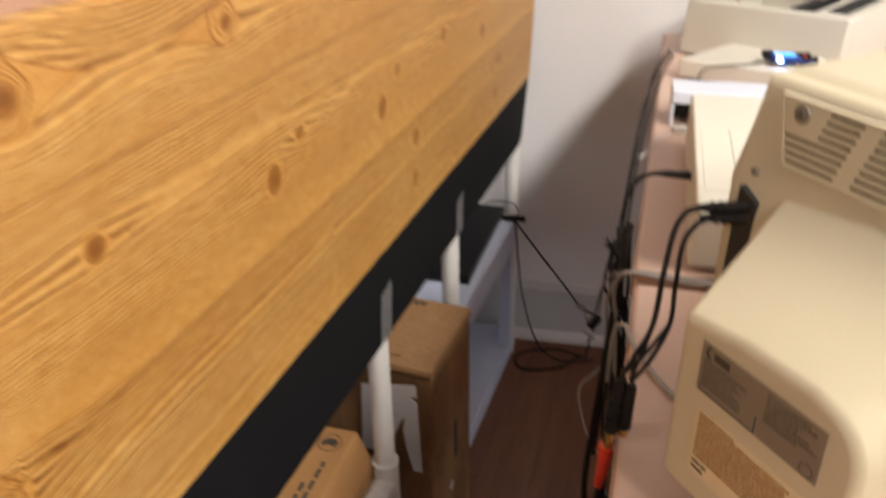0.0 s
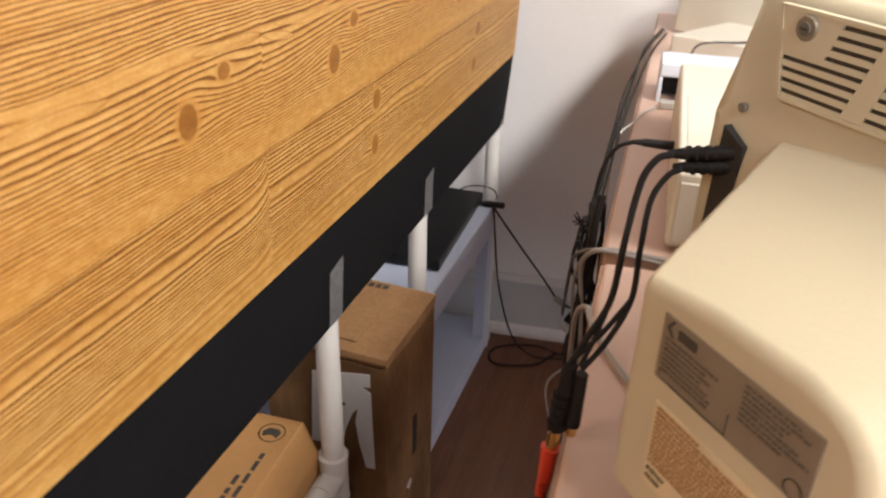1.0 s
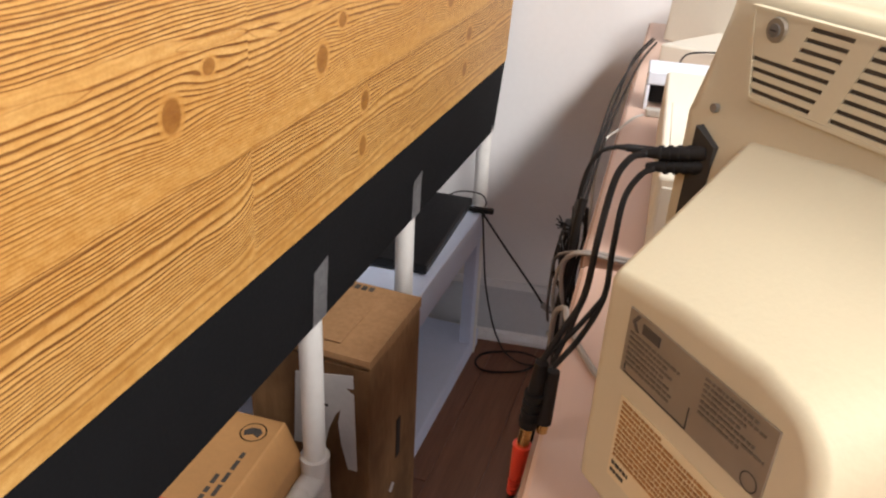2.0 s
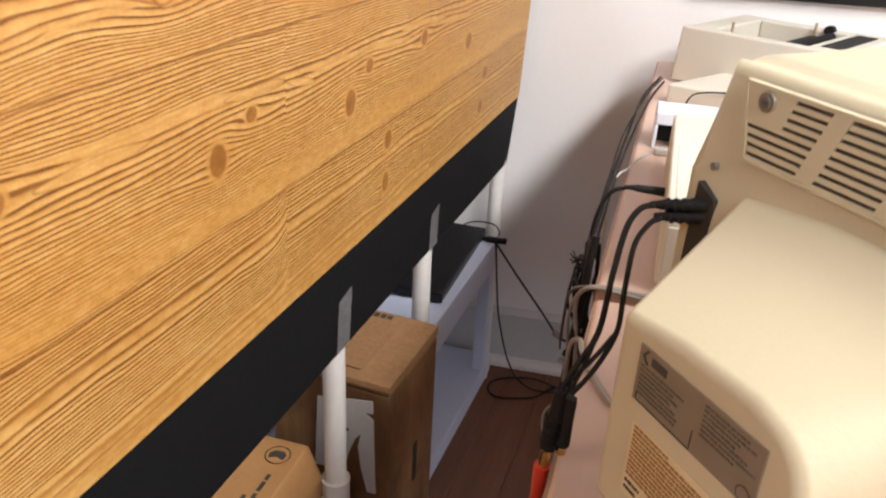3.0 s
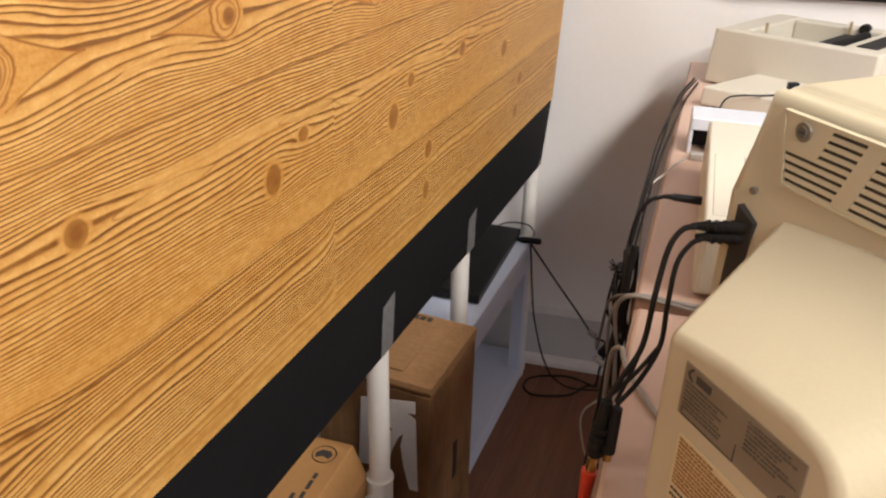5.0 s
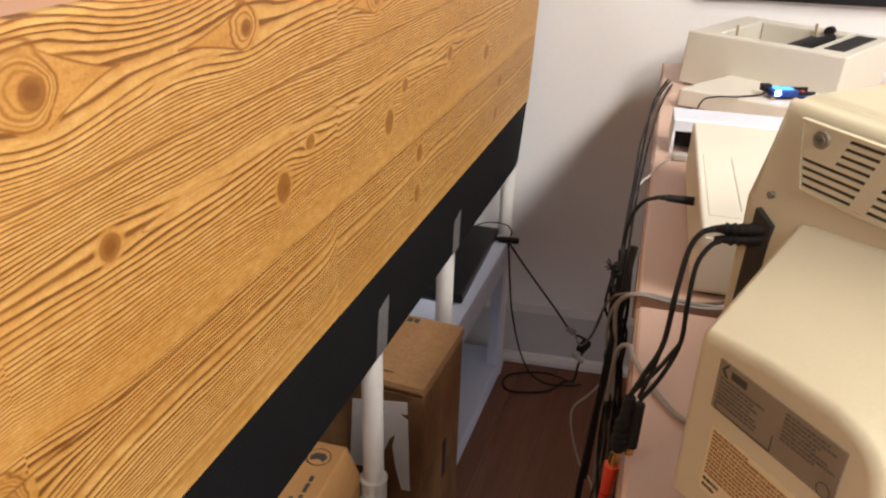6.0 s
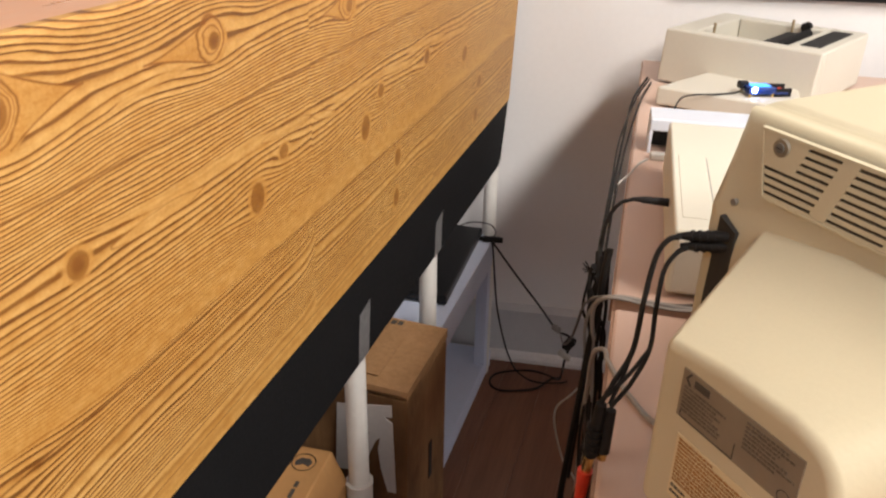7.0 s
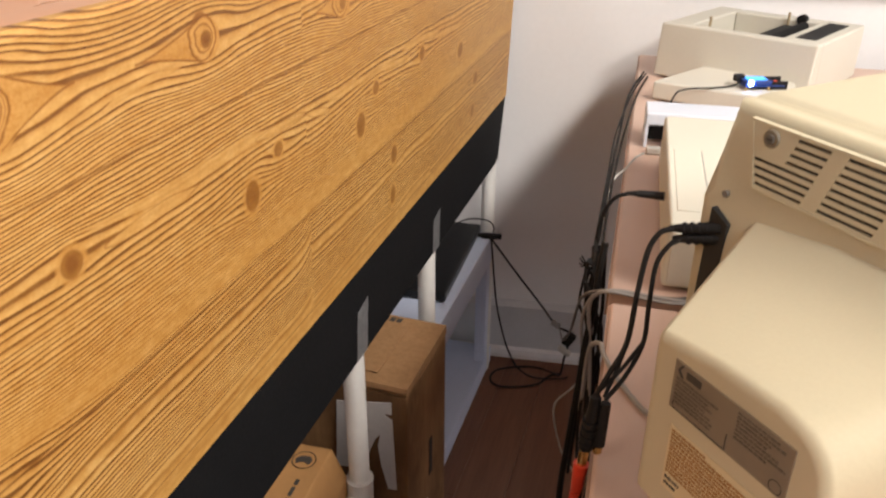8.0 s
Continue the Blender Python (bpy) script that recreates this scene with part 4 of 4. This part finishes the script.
part("coupler", rod((-0.0785, 0.900, 0.733), (-0.0755, 0.9015, 0.772), 0.0046, 16, 0.0034), RUBBER, rca, smooth=True)
part("coupler", rod((-0.0710, 0.901, 0.737), (-0.0695, 0.9025, 0.768), 0.0042, 16, 0.0032), RUBBER, rca, smooth=True)
for k in range(4):
    part("grip_ring", rod((-0.0784 + k * 0.0004, 0.900, 0.736 + k * 0.0055), (-0.0782 + k * 0.0004, 0.900, 0.7382 + k * 0.0055), 0.0051, 16), RUBBER, rca, smooth=True)
part("gold_sleeve", rod((-0.0797, 0.8995, 0.7205), (-0.0786, 0.900, 0.733), 0.0033, 16), GOLD, rca, "shiny gold sleeve", True)
part("gold_sleeve", rod((-0.0712, 0.901, 0.731), (-0.0710, 0.901, 0.737), 0.0029, 16), GOLD, rca, "shiny gold sleeve", True)
part("red_plug", rod((-0.0812, 0.899, 0.698), (-0.0798, 0.8995, 0.7205), 0.0036, 18, 0.0050), RED, rca, "red plastic plug shell", True)
for k in range(3):
    part("red_rib", rod((-0.0818 - k * 0.0004, 0.899, 0.694 - k * 0.0035), (-0.0816 - k * 0.0004, 0.899, 0.6962 - k * 0.0035), 0.0034 - k * 0.0003, 16), RED, rca, "", True)
part("lead", tube([(-0.0812, 0.899, 0.699), (-0.083, 0.898, 0.680), (-0.087, 0.897, 0.651), (-0.092, 0.896, 0.629), (-0.100, 0.895, 0.57), (-0.105, 0.895, 0.45), (-0.108, 0.90, 0.30), (-0.11, 0.92, 0.12), (-0.112, 0.96, FLOOR + 0.017)], 0.0019), RUBBER, rca, "", True)
cable("power_cable", [(-0.099, 1.158, 0.74), (-0.101, 1.152, 0.716), (-0.102, 1.15, 0.681), (-0.106, 1.15, 0.643), (-0.109, 1.15, 0.59), (-0.113, 1.15, 0.525), (-0.117, 1.15, 0.455), (-0.116, 1.15, 0.415), (-0.111, 1.15, 0.394), (-0.101, 1.15, 0.374), (-0.089, 1.15, 0.367), (-0.082, 1.15, 0.39), (-0.078, 1.15, 0.5), (-0.077, 1.15, 0.62)], 0.0034, RUBBER, "thick black power cable hanging in a loop", G)
cable("black_cable", [(-0.087, 1.15, 0.45), (-0.096, 1.06, 0.46), (-0.101, 1.0, 0.44), (-0.104, 0.97, 0.38), (-0.11, 0.96, 0.25), (-0.115, 0.97, FLOOR + 0.003)], 0.0018, RUBBER, "thin black cable hanging below the desk", G)
STRANDS = (((-0.117, 1.890), (-0.128, 1.742), (-0.123, 1.535), (-0.118, 1.391), (-0.114, 1.277), (-0.110, 1.200)), ((-0.108, 1.855), (-0.116, 1.731), (-0.117, 1.538), (-0.114, 1.393), (-0.110, 1.279), (-0.105, 1.200)), ((-0.112, 1.870), (-0.1235, 1.735), (-0.127, 1.540), (-0.121, 1.40), (-0.117, 1.29), (-0.113, 1.215)))
for k, strand in enumerate(STRANDS):
    pts = [(x, y, FD + 0.002 + 0.0015 * k - 0.004 * (i > 2) - 0.012 * (i > 3)) for i, (x, y) in enumerate(strand)]
    x, y = strand[-1]
    pts += [(x + 0.002, y - 0.012, 0.655), (x + 0.005, y - 0.014, 0.58), (x + 0.008, y - 0.012, 0.49), (x + 0.006, y, 0.36), (x + 0.004, y + 0.01, 0.20), (x + 0.002, y + 0.03, 0.06), (x + 0.010, y + 0.08, FLOOR + 0.003)]
    cable("black_cable", pts, (0.0017, 0.0015, 0.0013)[k], RUBBER, "black cable running along the desk edge", G)
rng = random.Random(11)
for k in range(12):
    x = -0.110 + rng.uniform(-0.008, 0.010)
    y = 1.185 + rng.uniform(-0.03, 0.05)
    pts = []
    for i in range(7):
        pts.append((x + rng.uniform(-0.006, 0.007) + i * 0.003, y + rng.uniform(-0.01, 0.01), 0.702 - i * 0.036 + rng.uniform(-0.008, 0.008)))
    cable("black_cable", pts, rng.choice((0.0011, 0.0014, 0.0018)), RUBBER, "tangled black cable below the desk edge", G)
for k in range(6):
    x, y = -0.098 + rng.uniform(-0.006, 0.012), 1.13 + rng.uniform(-0.03, 0.06)
    pts = [(x + rng.uniform(-0.005, 0.005) - i * 0.0015, y + rng.uniform(-0.012, 0.012), 0.60 - i * 0.055 + rng.uniform(-0.015, 0.015)) for i in range(6)]
    pts.append((x - 0.004, y + 0.02, 0.20))
    pts.append((x + rng.uniform(-0.01, 0.01), y + 0.05, FLOOR + 0.003))
    cable("dark_cable", pts, rng.choice((0.0012, 0.0016, 0.0022)), (RUBBER, DARK_GREY, RUBBER)[k % 3], "dark cable hanging in the tangle below the desk", G)
adapter = thing("cable_coupler", "dark cable coupler hanging in the tangle", "plug")
part("body", rod((-0.098, 1.19, 0.470), (-0.092, 1.19, 0.520), 0.010, 14, 0.008), RUBBER, adapter, smooth=True)
part("sleeve", rod((-0.092, 1.19, 0.520), (-0.090, 1.19, 0.540), 0.005, 12, 0.003), RUBBER, adapter, smooth=True)
tie = thing("cable_tie", "frayed black cable tie round the bundle", "cable tie")
part("band", rod((-0.114, 1.205, 0.684), (-0.112, 1.204, 0.696), 0.0060, 14), RUBBER, tie)
for k in range(5):
    part("tail", rod((-0.117, 1.205, 0.690), (-0.1235 - 0.002 * (k % 2), 1.205, 0.694 + 0.003 * (k - 2)), 0.0007, 6), RUBBER, tie)
cable("grey_cable", [(0.02, 1.132, 0.728), (-0.027, 1.122, 0.716), (-0.054, 1.122, 0.7135), (-0.082, 1.124, 0.7130), (-0.103, 1.128, 0.706), (-0.111, 1.133, 0.697), (-0.118, 1.17, 0.668), (-0.138, 1.30, 0.55), (-0.18, 1.60, 0.34), (-0.216, 1.83, 0.222)], 0.0014, DARK_GREY, "grey flat cable crossing from desk to wall", G)
cable("grey_cable", [(0.02, 1.122, 0.716), (-0.025, 1.120, 0.714), (-0.058, 1.121, 0.7135), (-0.086, 1.122, 0.713), (-0.101, 1.127, 0.703), (-0.106, 1.14, 0.68), (-0.103, 1.15, 0.64), (-0.098, 1.15, 0.56), (-0.10, 1.15, 0.40), (-0.099, 1.17, 0.20), (-0.098, 1.22, 0.05), (-0.085, 1.27, FLOOR + 0.003)], 0.0019, GREY_RUBBER, "grey cable dropping between the desks", G)
cable("grey_cable", [(0.02, 1.128, 0.719), (-0.030, 1.116, 0.7135), (-0.062, 1.117, 0.7130), (-0.088, 1.120, 0.7125), (-0.104, 1.132, 0.698), (-0.112, 1.15, 0.66), (-0.108, 1.16, 0.60), (-0.106, 1.17, 0.50), (-0.102, 1.18, 0.32), (-0.100, 1.21, 0.08), (-0.080, 1.25, FLOOR + 0.003)], 0.0015, GREY_RUBBER, "grey cable dropping between the desks", G)
cable("grey_cable", [(-0.100, 1.09, 0.62), (-0.096, 1.060, 0.690), (-0.0865, 1.038, 0.7125), (-0.082, 1.022, 0.7135), (-0.070, 0.997, 0.7135), (-0.056, 0.974, 0.7135), (-0.044, 0.960, 0.7135), (-0.022, 0.95, 0.7135)], 0.0019, GREY_RUBBER, "grey cable curving over the near desk", G)
cable("white_cable", [(-0.086, 1.472, FD + 0.005), (-0.094, 1.455, FD + 0.005), (-0.103, 1.415, FD + 0.004), (-0.116, 1.38, FD - 0.01), (-0.115, 1.36, 0.62), (-0.113, 1.35, 0.53), (-0.117, 1.35, 0.480), (-0.123, 1.35, 0.453), (-0.136, 1.35, 0.430), (-0.153, 1.35, 0.405), (-0.152, 1.35, 0.372), (-0.136, 1.35, 0.318), (-0.113, 1.35, 0.273), (-0.10, 1.36, 0.12), (-0.11, 1.38, FLOOR + 0.003)], 0.0013, WHITE_RUBBER, "thin white cable hanging below the desk", G)
for n, c, s, mat, lab in (("grey_connector", (-0.224, 1.85, 0.208), (0.010, 0.006, 0.005), GREY_RUBBER, "grey cable connector hanging in the aisle"), ("power_adapter", (-0.196, 1.85, 0.178), (0.009, 0.008, 0.014), RUBBER, "small black power adapter on its cable"), ("white_connector", (-0.203, 1.845, 0.152), (0.014, 0.006, 0.005), WHITE_RUBBER, "white cable connector beside the adapter")):
    o = part(n, block(-s[0], s[0], -s[1], s[1], -s[2], s[2], 0.0025), mat)
    o.matrix_world = pose(*c, 0, 30, 0)
    tagged(o, lab, "connector")
cable("black_cable", [(-0.388, 1.932, 0.345), (-0.366, 1.91, 0.334), (-0.320, 1.90, 0.284), (-0.263, 1.89, 0.223), (-0.234, 1.865, 0.205), (-0.226, 1.852, 0.207)], 0.0021, RUBBER, "black cable slung from shelf to connector", G)
LOOP = [(-0.216, 1.850, 0.200), (-0.200, 1.850, 0.196), (-0.195, 1.850, 0.186), (-0.197, 1.85, 0.16), (-0.203, 1.86, 0.125), (-0.215, 1.92, 0.04)]
cable("black_cable", LOOP + [(x, y, FLOOR + 0.003) for x, y in ((-0.236, 1.985), (-0.290, 1.996), (-0.358, 1.965), (-0.3705, 1.925), (-0.341, 1.902), (-0.271, 1.930), (-0.243, 1.975), (-0.220, 1.99))], 0.0024, RUBBER, "black cable looped on the floor", G)
cable("black_cable", [(-0.392, 1.935, 0.3395), (-0.382, 1.932, 0.334), (-0.3735, 1.931, 0.259), (-0.3635, 1.931, 0.178), (-0.345, 1.935, 0.096), (-0.330, 1.945, 0.045), (-0.316, 1.972, FLOOR + 0.009), (-0.275, 1.950, FLOOR + 0.008), (-0.221, 1.964, FLOOR + 0.007), (-0.205, 1.98, FLOOR + 0.004)], 0.0019, RUBBER, "black cable falling from shelf to floor", G)

# ---------------------------------------------------------------- floor planks
rng = random.Random(3)
plank_meshes = {}
x = -1.02
col = 0
while x < 0.55:
    y = (-0.40, -0.24, -0.55)[col % 3]
    while y < 2.05:
        length = 0.9
        if "plank" not in plank_meshes:
            bm = block(-0.0446, 0.0446, 0.0004, length - 0.0004, -0.004, 0.0, 0.0004, 1)
            me = bpy.data.meshes.new("plank")
            bm.to_mesh(me)
            bm.free()
            me.materials.append(LAMINATE)
            plank_meshes["plank"] = me
        o = new("plank", plank_meshes["plank"])
        o.location = (x, y, FLOOR)
        o.parent = floor
        y += length
    x += 0.0896
    col += 1
